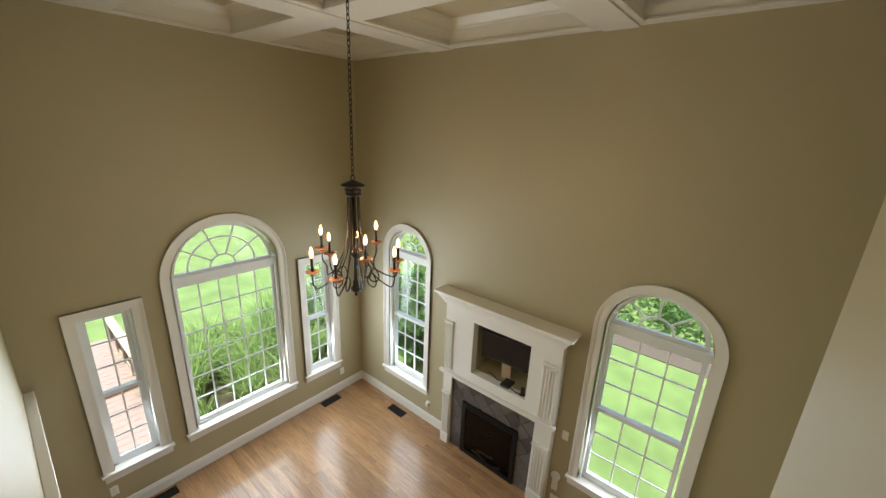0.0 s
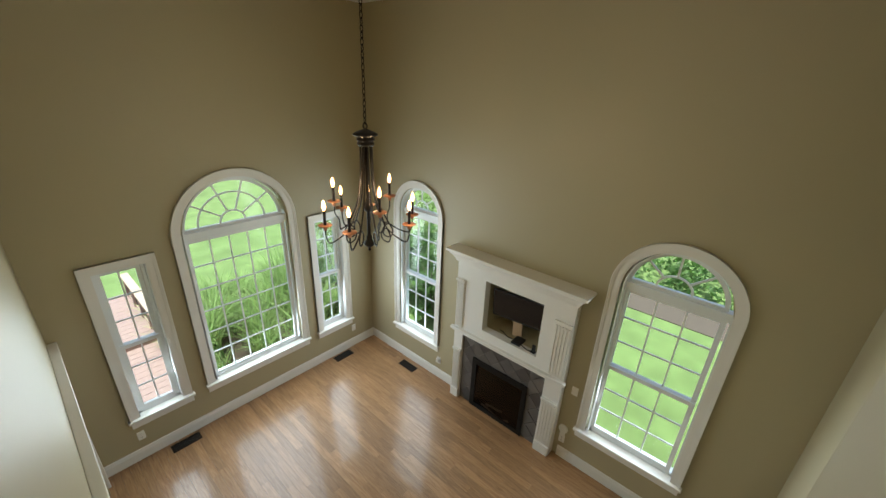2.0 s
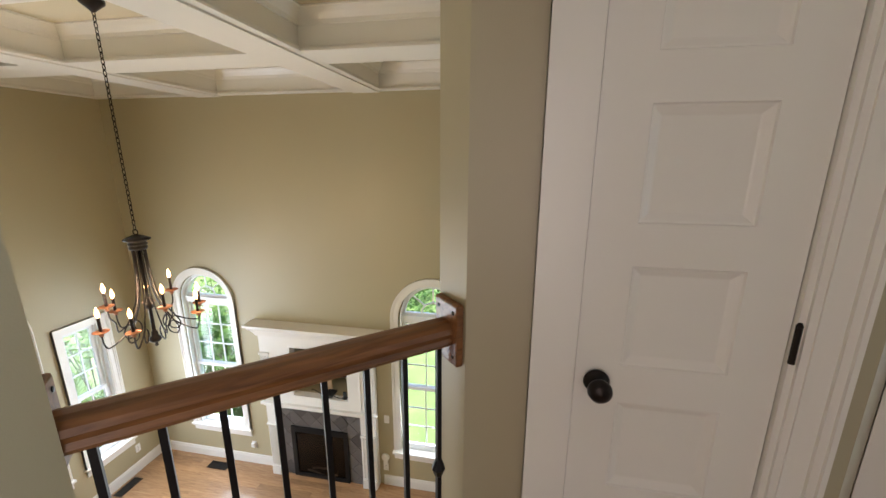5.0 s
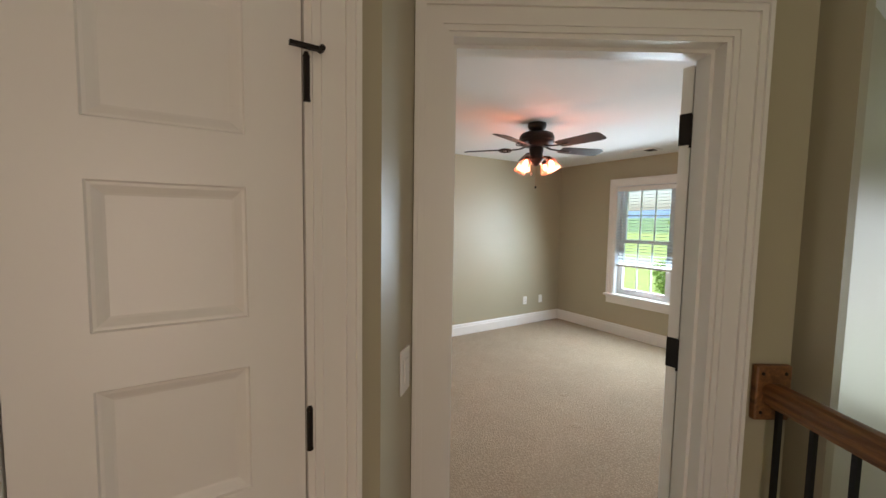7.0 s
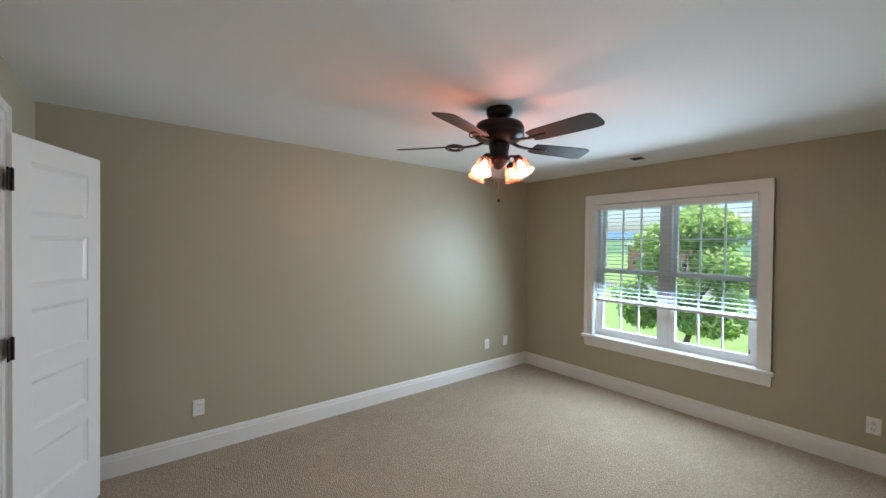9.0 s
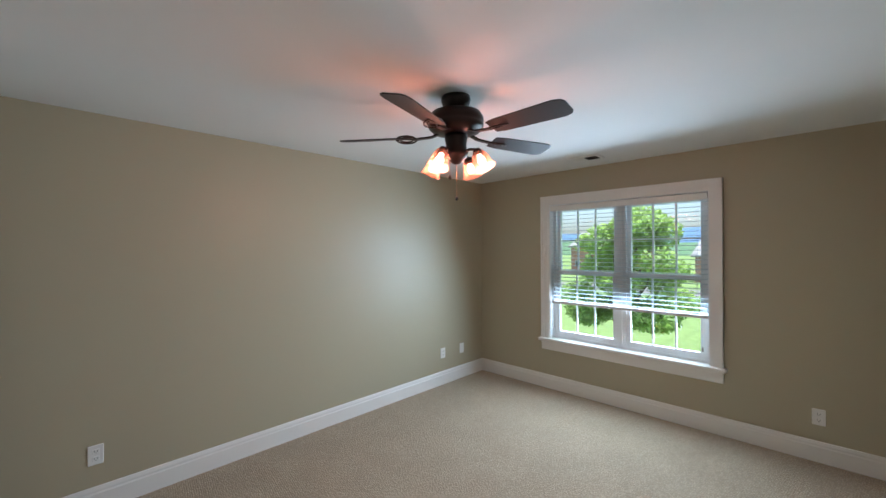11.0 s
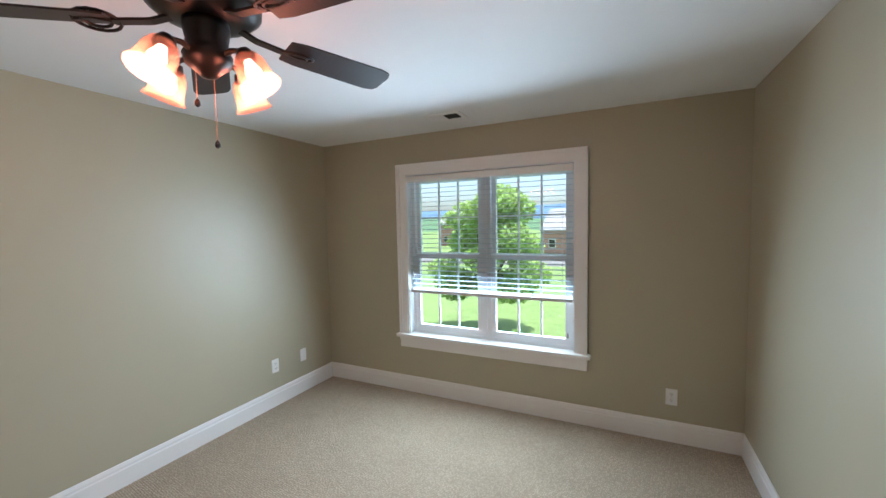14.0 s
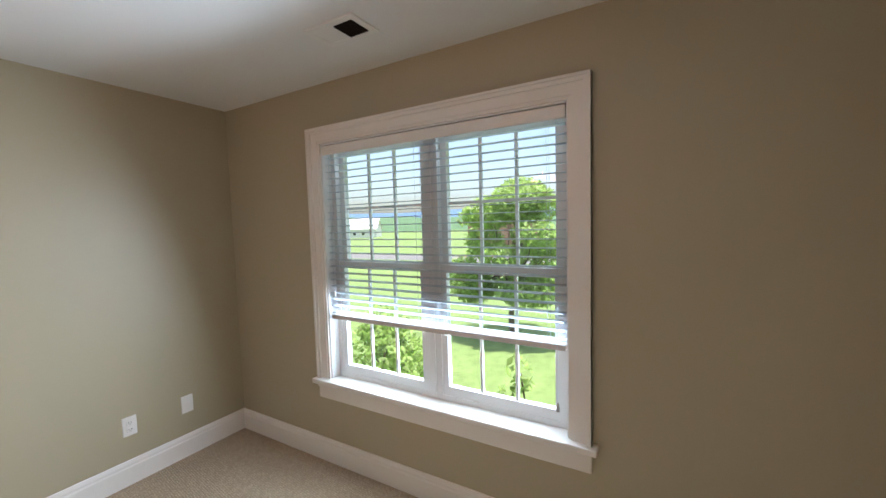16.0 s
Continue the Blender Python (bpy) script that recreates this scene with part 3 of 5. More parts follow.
# ---------------------------------------------------------------- doors
def panel_leaf(name, parent, w, h, t, panels=5, m=None, sunk=0.0172):
    """A door leaf with sunk, bevelled panels on both faces; x 0 to w, y 0 to t, z 0 to h."""
    ob = thing(name, m or Matrix.Identity(4), "", "", "") if parent is None else None
    st, rail, top, bot = 0.115 if w > 0.7 else 0.103, 0.098, 0.11, 0.262
    bm = bmesh.new()
    add_box(bm, (0, 0, 0), (st, t, h))
    add_box(bm, (w - st, 0, 0), (w, t, h))
    ph = (h - top - bot - rail * (panels - 1)) / panels
    zs, z = [], bot
    add_box(bm, (st, 0, 0), (w - st, t, bot))
    for i in range(panels):
        zs.append((z, z + ph))
        z += ph
        nz = z + (rail if i < panels - 1 else top)
        add_box(bm, (st, 0, z), (w - st, t, nz))
        z = nz
    leaf = part("leaf", bm, M_TRIM, parent, at=m)
    x0, x1 = st, w - st
    first = None
    for a, b in zs:
        if first is None:
            pb = bmesh.new()
            hh = b - a
            for y, s in ((0.0, 1), (t, -1)):
                rings = []
                for off, d in ((0.0, 0.0), (0.003, 0.005), (0.008, 0.006), (0.020, sunk * 0.72), (0.024, sunk * 0.8), (0.030, sunk * 0.8)):
                    rings.append([pb.verts.new((px, y + s * d, pz)) for px, pz in ((off, off), (x1 - x0 - off, off), (x1 - x0 - off, hh - off), (off, hh - off))])
                for r, q in zip(rings, rings[1:]):
                    for i in range(4):
                        pb.faces.new((r[i], r[(i + 1) % 4], q[(i + 1) % 4], q[i]))
                pb.faces.new(rings[-1])
            first = part("panel", pb, M_TRIM, leaf, at=pose(x0, 0, a))
        else:
            share("panel", first, leaf, pose(x0, 0, a))
    return leaf


def knob(parent, x, y, z, out):
    """A round dark knob with its rose, standing out along local y by the sign of out."""
    bm = bmesh.new()
    q = Matrix.Rotation(radians(-90 if out > 0 else 90), 4, "X")
    add_lathe(bm, [(0.030, 0.0), (0.031, 0.004), (0.027, 0.008), (0.011, 0.010), (0.010, 0.022), (0.018, 0.028), (0.026, 0.036), (0.0285, 0.046), (0.026, 0.056), (0.016, 0.063), (0.0, 0.065)], (x, y, z), 20, q)
    return part("door_knob", bm, M_BLACK, parent, "dark bronze round door knob", True)


def hinge(parent, x, y, z, leaf_a=(1, 0), leaf_b=None, h=0.09, stop=False):
    bm = bmesh.new()
    add_lathe(bm, [(0.0065, -h / 2), (0.0075, -h / 2 + 0.003), (0.0065, -h / 2 + 0.004), (0.0065, h / 2 - 0.004), (0.0075, h / 2 - 0.003), (0.004, h / 2 + 0.006), (0.0, h / 2 + 0.007)], (x, y, z), 10)
    for d in (leaf_a, leaf_b):
        if d:
            n = Vector((-d[1], d[0])) * 0.0015
            e = Vector(d) * 0.034
            add_prism(bm, [(x + n.x, y + n.y), (x - n.x, y - n.y), (x + e.x - n.x, y + e.y - n.y), (x + e.x + n.x, y + e.y + n.y)][::-1], z - h / 2, z + h / 2)
    if stop:
        add_box(bm, (x - 0.035, y - 0.022, z + h / 2 + 0.006), (x + 0.028, y - 0.012, z + h / 2 + 0.014))
        add_lathe(bm, [(0.0, 0), (0.006, 0.0), (0.006, 0.02), (0, 0.02)], (x + 0.024, y - 0.03, z + h / 2 + 0.01), 8, Matrix.Rotation(radians(-90), 4, "X"))
    return part("hinge", bm, M_BLACK, parent, "dark bronze butt hinge", False)


def door_frame(parent, w, h, thick, both=True):
    """Jambs, head, stops and casings round an opening of width w; local y runs through the wall."""
    bm = bmesh.new()
    add_box(bm, (-0.001, -0.004, 0), (0.018, thick + 0.004, h))
    add_box(bm, (w - 0.018, -0.004, 0), (w + 0.001, thick + 0.004, h))
    add_box(bm, (0.018, -0.004, h - 0.018), (w - 0.018, thick + 0.004, h + 0.001))
    part("jamb", bm, M_TRIM, parent)
    bm = bmesh.new()
    y = thick - 0.05
    add_box(bm, (0.018, y - 0.03, 0), (0.029, y, h - 0.018))
    add_box(bm, (w - 0.029, y - 0.03, 0), (w - 0.018, y, h - 0.018))
    add_box(bm, (0.029, y - 0.03, h - 0.029), (w - 0.029, y, h - 0.018))
    part("door_stop", bm, M_TRIM, parent)
    casing(parent, w, 0, h, 0)
    if both:
        c = casing(parent, w, 0, h, 0)
        c.matrix_basis = pose(w, thick, 0, 0, 0, 180)


# linen closet door, shut, flush with the hall side
d = thing("door_1", pose(CD0 - 0.012, CY, 0), "white five-panel linen closet door, shut, with dark hinges", "door", "panel doors", "structure")
door_frame(d, CD1 - CD0 + 0.024, DH + 0.012, 0.11, False)
lf = panel_leaf("leaf", d, CD1 - CD0 - 0.018, DH - 0.016, 0.035, m=pose(0.0215, 0.010, 0.01))
knob(d, 0.072, 0.006, 0.925, -1)
bx_ = box_part("latch_plate", (0.006, 0.000, 0.895), (0.0165, 0.012, 0.955), M_BLACK, d)
for i, z in enumerate((0.22, 1.065, 1.785)):
    hinge(d, CD1 - CD0 + 0.010, -0.004, z, (0, 1), None, stop=(i == 2))

# bedroom door, swung open into the room
m = Matrix.Translation((P2.x, P2.y, 0)) @ pose(0, 0, 0, 0, 0, DA) @ pose(D0, 0, 0)
d = thing("door_2", m, "white five-panel bedroom door standing wide open", "door", "panel doors", "structure")
DW = D1 - D0
door_frame(d, DW, DH + 0.02, TH)
LEAF = 146.0
lm = pose(DW - 0.02, TH + 0.012, 0.012, 0, 0, 180 - LEAF) @ pose(-0.002, -0.004, 0)
lf = panel_leaf("leaf", d, DW - 0.03, DH - 0.02, 0.035, m=lm)
knob(lf, DW - 0.105, 0.0, 0.93, -1)
knob(lf, DW - 0.105, 0.035, 0.93, 1)
la = radians(180 - LEAF)
for z in (0.25, 1.06, 1.81):
    hinge(d, DW - 0.016, TH + 0.010, z, (0, -1), (math.cos(la + 0.35), math.sin(la + 0.35)), h=0.1)
for z in (0.25, 1.06, 1.81):
    box_part("hinge_leaf", (-0.0035, -0.001, z - 0.052), (-0.0005, 0.036, z + 0.05), M_BLACK, lf)
box_part("strike_plate", (0.0175, TH - 0.045, 0.90), (0.0195, TH - 0.015, 0.965), M_BLACK, d)

# bedroom closet door, open against the wall
d = thing("door_3", base_at(BW, WC0, 0, 90), "white five-panel closet door standing open", "door", "panel doors", "structure")
CWD = WC1 - WC0
door_frame(d, CWD, DH + 0.02, 0.12, False)
lm = pose(CWD + 0.055, -0.04, 0.012, 0, 0, -26)
lf = panel_leaf("leaf", d, CWD - 0.045, DH - 0.02, 0.035, m=lm)
for z in (0.25, 1.06, 1.81):
    bm = bmesh.new()
    add_box(bm, (CWD - 0.02, -0.042, z - 0.05), (CWD + 0.055, -0.036, z + 0.05), 0.002)
    add_lathe(bm, [(0.008, z - 0.05), (0.008, z + 0.05), (0.0, z + 0.055)], (CWD + 0.03, -0.044, 0), 10)
    part("hinge", bm, M_BLACK, d, "dark bronze hinge")


# ---------------------------------------------------------------- floors
def carpet_material():
    m = mat("beige_berber_carpet", (0.54, 0.425, 0.295), 0.95, spread=0.17, scale=3.2, bump=0, spec=0.1)
    n, l = m.node_tree.nodes, m.node_tree.links
    b = n["Principled BSDF"]
    tc = n.new("ShaderNodeTexCoord")
    mp = n.new("ShaderNodeMapping")
    mp.inputs["Rotation"].default_value = (0, 0, radians(8))
    l.new(tc.outputs["Object"], mp.inputs[0])
    vo = n.new("ShaderNodeTexVoronoi")
    vo.inputs["Scale"].default_value = 85
    vo.inputs["Randomness"].default_value = 0.55
    l.new(mp.outputs[0], vo.inputs["Vector"])
    bp = n.new("ShaderNodeBump")
    bp.invert = True
    bp.inputs["Strength"].default_value = 0.9
    bp.inputs["Distance"].default_value = 0.006
    l.new(vo.outputs["Distance"], bp.inputs["Height"])
    l.new(bp.outputs[0], b.inputs["Normal"])
    # shade in the hollows between the loops is put into the colour, and the loops stand in rows
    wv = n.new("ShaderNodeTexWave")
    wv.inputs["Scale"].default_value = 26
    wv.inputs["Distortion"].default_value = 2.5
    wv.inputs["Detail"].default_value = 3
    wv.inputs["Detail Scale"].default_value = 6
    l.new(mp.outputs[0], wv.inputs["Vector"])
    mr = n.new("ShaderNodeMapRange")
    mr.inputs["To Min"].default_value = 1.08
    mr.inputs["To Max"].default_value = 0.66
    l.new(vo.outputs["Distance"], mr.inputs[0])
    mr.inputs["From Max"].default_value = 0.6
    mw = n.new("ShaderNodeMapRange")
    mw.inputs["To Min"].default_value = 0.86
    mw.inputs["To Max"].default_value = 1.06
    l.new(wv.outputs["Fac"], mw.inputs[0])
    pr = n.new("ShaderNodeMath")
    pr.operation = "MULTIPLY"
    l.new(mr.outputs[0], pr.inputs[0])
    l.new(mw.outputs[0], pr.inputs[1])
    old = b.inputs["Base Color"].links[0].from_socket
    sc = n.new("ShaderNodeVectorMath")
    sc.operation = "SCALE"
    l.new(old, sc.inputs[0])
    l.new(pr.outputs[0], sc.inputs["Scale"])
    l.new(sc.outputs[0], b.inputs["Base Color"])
    b.inputs["Sheen Weight"].default_value = 0.15
    return m


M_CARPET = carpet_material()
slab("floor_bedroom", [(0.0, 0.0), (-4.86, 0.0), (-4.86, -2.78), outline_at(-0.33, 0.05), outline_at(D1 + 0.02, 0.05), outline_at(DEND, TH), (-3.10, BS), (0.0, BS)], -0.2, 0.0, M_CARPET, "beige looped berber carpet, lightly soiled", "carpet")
# small wear lumps in the carpet
bm = bmesh.new()
for cx, cy, r in ((-2.95, -0.55, 0.05), (-3.55, -0.28, 0.06), (-2.1, -1.9, 0.06), (-2.45, -2.3, 0.05)):
    add_lathe(bm, [(r, -0.002), (r * 0.6, 0.003), (0.0, 0.004)], (cx, cy, 0), 10)
tagged(make("carpet_ripples", bm, M_CARPET), "shallow ripples in the beige carpet", "carpet", kind="structure")


# ---------------------------------------------------------------- rails
def landing_rail(name, a, b, z, label, ends=(True, True), clip=None):
    """A wooden handrail from a to b with wall plates, iron balusters and knuckles."""
    d = Vector(b) - Vector(a)
    L = d.length
    ob = thing(name, base_at(a[0], a[1], 0, math.degrees(math.atan2(d.y, d.x))), label, "railing")
    bm = bmesh.new()
    sec = [(-0.028, -0.032), (0.028, -0.032), (0.034, -0.022), (0.030, -0.010), (0.036, 0.004), (0.034, 0.018), (0.024, 0.028), (0.010, 0.032), (-0.010, 0.032), (-0.024, 0.028), (-0.034, 0.018), (-0.036, 0.004), (-0.030, -0.010), (-0.034, -0.022)]
    add_sweep(bm, [(0.012, 0, z), (L - 0.012, 0, z)], sec)
    part("handrail", bm, M_RAIL, ob, smooth=False)
    for x, on in ((0.0, ends[0]), (L, ends[1])):
        if on:
            s = 1 if x == 0 else -1
            pb = bmesh.new()
            add_box(pb, (min(x - 0.004 * s, x + 0.018 * s), -0.055, z - 0.085), (max(x - 0.004 * s, x + 0.018 * s), 0.055, z + 0.085), 0.006)
            w = part("wall_plate", pb, M_RAIL, ob)
            for sy, sz in ((-0.035, 0.06), (0.035, 0.06), (-0.035, -0.06), (0.035, -0.06)):
                sb = bmesh.new()
                add_lathe(sb, [(0.006, 0), (0.005, 0.003), (0.0, 0.004)], (x + 0.017 * s, sy, z + sz), 8, Matrix.Rotation(radians(90 * s), 4, "Y"))
                part("screw", sb, M_BLACK, w)
    n = max(2, round(L / 0.105))
    first = None
    for i in range(n):
        x = (i + 0.6) * L / n
        if first is None:
            bb = bmesh.new()
            add_box(bb, (-0.0065, -0.0065, 0.0), (0.0065, 0.0065, z - 0.03))
            add_box(bb, (-0.014, -0.014, 0.0), (0.014, 0.014, 0.022), 0.003)
            first = part("baluster", bb, M_IRON, ob, at=pose(x, 0, 0))
        else:
            share("baluster", first, ob, pose(x, 0, 0))
        if i % 4 == 3:
            kb = bmesh.new()
            add_lathe(kb, [(0.007, -0.03), (0.012, -0.022), (0.02, 0.0), (0.012, 0.022), (0.007, 0.03)], (x, 0, z - 0.42), 8)
            part("knuckle", kb, M_IRON, ob)
    return ob


landing_rail("landing_rail", tuple(RL), tuple(RR), 1.015, "stained oak handrail with black iron balusters above the great room")
landing_rail("stair_rail", tuple(R2P - DN * 1.7), tuple(R2P - DN * 0.004), 1.005, "stained oak handrail with black iron balusters above the foyer", (False, True))
bm = bmesh.new()
add_prism(bm, [tuple(RL + Vector((0.03, -0.09))), tuple(RR + Vector((0.03, -0.06))), tuple(RR + Vector((-0.03, 0.05))), tuple(RL + Vector((-0.03, 0.05)))], -0.30, 0.012)
tagged(make("landing_edge", bm, M_TRIM), "white painted edge board of the landing", "trim", kind="structure")


# ---------------------------------------------------------------- small wall fittings
def outlet(m, label="white duplex outlet in a white plate", blank=False, w=0.072, h=0.116):
    """Local x along the wall, y into the wall."""
    ob = thing("wall_outlet", m, label, "outlet", "wall outlets")
    bm = bmesh.new()
    add_box(bm, (-w / 2, -0.006, -h / 2), (w / 2, 0.001, h / 2), 0.003)
    part("cover_plate", bm, M_PLATE, ob)
    if not blank:
        for z in (0.021, -0.021):
            bm = bmesh.new()
            add_box(bm, (-0.017, -0.0085, z - 0.014), (0.017, -0.005, z + 0.014), 0.002)
            r = part("receptacle", bm, M_PLATE, ob)
            sb = bmesh.new()
            add_box(sb, (-0.008, -0.0092, z - 0.002), (-0.0055, -0.0085, z + 0.007))
            add_box(sb, (0.0055, -0.0092, z - 0.002), (0.008, -0.0085, z + 0.006))
            add_box(sb, (-0.002, -0.0092, z - 0.010), (0.002, -0.0085, z - 0.006))
            part("slot", sb, M_DARK, r)
    return ob


outlet(pose(-3.655, 0, 0.335))
outlet(pose(-0.715, 0, 0.352))
outlet(pose(-0.394, 0, 0.35), "white cable plate beside the outlet", True)
outlet(base_at(0, -3.063, 0.32, -90))
outlet(base_at(GX, -3.37, GZ + 0.32, 90), "white outlet plate below the narrow window")
outlet(base_at(GX, -0.42, GZ + 0.345, 90), "white outlet plate near the corner")
outlet(pose(-6.74, GY, -1.912), "white switch plate beside the mantel", True)
outlet(pose(-6.772, GY, -2.66), "white outlet plate under the alarm")

sd = (P2 - P1).normalized()
sp = P1 + sd * 0.17
ob = thing("light_switch", base_at(sp.x, sp.y, 1.095, math.degrees(math.atan2(sd.y, sd.x))), "white rocker light switch in a tall plate", "light switch")
bm = bmesh.new()
add_box(bm, (-0.036, -0.006, -0.062), (0.036, 0.001, 0.062), 0.003)
part("cover_plate", bm, M_PLATE, ob)
bm = bmesh.new()
add_box(bm, (-0.016, -0.010, -0.033), (0.016, -0.005, 0.033), 0.002)
part("rocker", bm, M_PLATE, ob)

ob = thing("plug_in_alarm", pose(-6.772, GY, -2.50), "round white plug-in alarm on the wall", "alarm")
bm = bmesh.new()
add_lathe(bm, [(0.052, 0.0), (0.055, 0.006), (0.055, 0.02), (0.048, 0.03), (0.02, 0.034), (0.0, 0.034)], (0, 0, 0), 24, Matrix.Rotation(radians(90), 4, "X"))
part("body", bm, M_PLATE, ob, smooth=False)
bm = bmesh.new()
add_box(bm, (-0.03, -0.022, -0.10), (0.03, 0.0, -0.045), 0.004)
part("plug", bm, M_PLATE, ob)
ob = thing("night_light", pose(-8.77, GY, GZ + 0.31), "small white plug-in night light", "night light")
bm = bmesh.new()
add_box(bm, (-0.036, -0.006, -0.058), (0.036, 0.001, 0.058), 0.003)
part("cover_plate", bm, M_PLATE, ob)
bm = bmesh.new()
add_box(bm, (-0.028, -0.045, -0.02), (0.028, -0.006, 0.045), 0.01)
part("lamp_body", bm, M_PLATE, ob)


def floor_vent(x, y, heading):
    ob = thing("floor_vent", base_at(x, y, GZ, heading), "dark metal floor register in the oak floor", "floor vent", "floor vents")
    bm = bmesh.new()
    w, d = 0.31, 0.13
    add_box(bm, (-w / 2, -d / 2, 0.0), (w / 2, -d / 2 + 0.018, 0.006))
    add_box(bm, (-w / 2, d / 2 - 0.018, 0.0), (w / 2, d / 2, 0.006))
    add_box(bm, (-w / 2, -d / 2 + 0.018, 0.0), (-w / 2 + 0.018, d / 2 - 0.018, 0.006))
    add_box(bm, (w / 2 - 0.018, -d / 2 + 0.018, 0.0), (w / 2, d / 2 - 0.018, 0.006))
    part("frame", bm, M_BLACK, ob)
    box_part("backing", (-w / 2 + 0.01, -d / 2 + 0.01, 0.0005), (w / 2 - 0.01, d / 2 - 0.01, 0.0015), M_DARK, ob)
    first = None
    for i in range(13):
        m = pose(-w / 2 + 0.03 + i * (w - 0.06) / 12, 0, 0.002)
        if first is None:
            first = box_part("slat", (-0.003, -d / 2 + 0.018, 0), (0.003, d / 2 - 0.018, 0.003), M_BLACK, ob, at=m)
        else:
            share("slat", first, ob, m)


floor_vent(-10.21, -0.73, 90)
floor_vent(-9.275, -0.17, 0)
floor_vent(-10.205, -3.01, 90)

# ceiling register
ob = thing("ceiling_vent", pose(-0.395, -1.545, H, 0, 0, 90), "white ceiling register with a dark open half", "ceiling vent")
bm = bmesh.new()
w, d = 0.28, 0.17
add_band(bm, [(-w / 2 + 0.03, -d / 2 + 0.03), (w / 2 - 0.03, -d / 2 + 0.03), (w / 2 - 0.03, d / 2 - 0.03), (-w / 2 + 0.03, d / 2 - 0.03)], [(-w / 2, -d / 2), (w / 2, -d / 2), (w / 2, d / 2), (-w / 2, d / 2)], 0.0, 0.008, True)
fr = part("frame", bm, M_PLATE, ob, at=pose(0, 0, 0, -90, 0, 0))
# black sheet and black slats put the duct's shade into the open half
box_part("backing", (-w / 2 + 0.02, -d / 2 + 0.02, -0.002), (w / 2 - 0.02, d / 2 - 0.02, -0.0005), M_DARK, ob)
for i in range(15):
    x = -w / 2 + 0.035 + i * (w - 0.07) / 14
    tilt = 55 if x < 0.0 else 8
    box_part("slat", (-0.007, -d / 2 + 0.03, -0.0006), (0.0085, d / 2 - 0.03, 0.0006), M_PLATE if x >= 0 else M_BLACK, ob, at=pose(x, 0, -0.006, 0, tilt, 0))


# ---------------------------------------------------------------- blind
def blind():
    ob = thing("window_blind", base_at(0, 0, 0, -90) @ pose(BA, 0, 0), "white slatted window blind lowered two thirds", "blind")
    w = BWID
    top, low = BZS - 0.012, 0.95
    bm = bmesh.new()
    add_box(bm, (0.015, -0.006, top - 0.062), (w - 0.015, 0.010, top - 0.007), 0.003)
    add_box(bm, (0.02, 0.010, top - 0.045), (w - 0.02, 0.055, top - 0.007))
    part("head_rail", bm, M_TRIM, ob, "white valance of the blind")
    n = 24
    first = None
    for i in range(n):
        z = top - 0.075 - i * (top - 0.075 - low - 0.03) / (n - 1)
        m = pose(w / 2, 0.037, z, 2, 0, 0)
        if first is None:
            bm = bmesh.new()
            rows = [(-0.023, -0.0012), (-0.012, 0.0008), (0.0, 0.0014), (0.012, 0.0008), (0.023, -0.0012)]
            A = [bm.verts.new((-w / 2 + 0.02, y, z_)) for y, z_ in rows] + [bm.verts.new((-w / 2 + 0.02, y, z_ - 0.002)) for y, z_ in rows[::-1]]
            B = [bm.verts.new((w / 2 - 0.02, v.co.y, v.co.z)) for v in A]
            for j in range(len(A)):
                k = (j + 1) % len(A)
                bm.faces.new((A[j], A[k], B[k], B[j]))
            bm.faces.new(A[::-1])
            bm.faces.new(B)
            first = part("slat", bm, M_BLIND, ob, at=m)
        else:
            share("slat", first, ob, m)
    bm = bmesh.new()
    add_box(bm, (0.02, 0.012, low - 0.014), (w - 0.02, 0.062, low + 0.012), 0.004)
    part("bottom_rail", bm, mat("blind_rail", (0.62, 0.58, 0.54), 0.5), ob, "greyish bottom rail of the blind")
    for x in (0.10, w / 2 - 0.06, w / 2 + 0.06, w - 0.10):
        bm = bmesh.new()
        for y in (0.013, 0.061):
            add_sweep(bm, [(x, y, low), (x, y, top - 0.05)], circle(0.0009, 5))
        part("ladder_cord", bm, M_BLIND, ob)
    for x, z in ((0.06, 1.12), (w - 0.055, 0.70)):
        bm = bmesh.new()
        add_sweep(bm, [(x, 0.004, z), (x, 0.004, top - 0.05)], circle(0.001, 5))
        c = part("pull_cord", bm, M_BLIND, ob)
        bm = bmesh.new()
        add_lathe(bm, [(0.003, 0.0), (0.006, -0.01), (0.008, -0.04), (0.0, -0.044)], (x, 0.004, z), 10)
        part("tassel", bm, mat("grey_tassel", (0.35, 0.33, 0.31), 0.5), c)


blind()


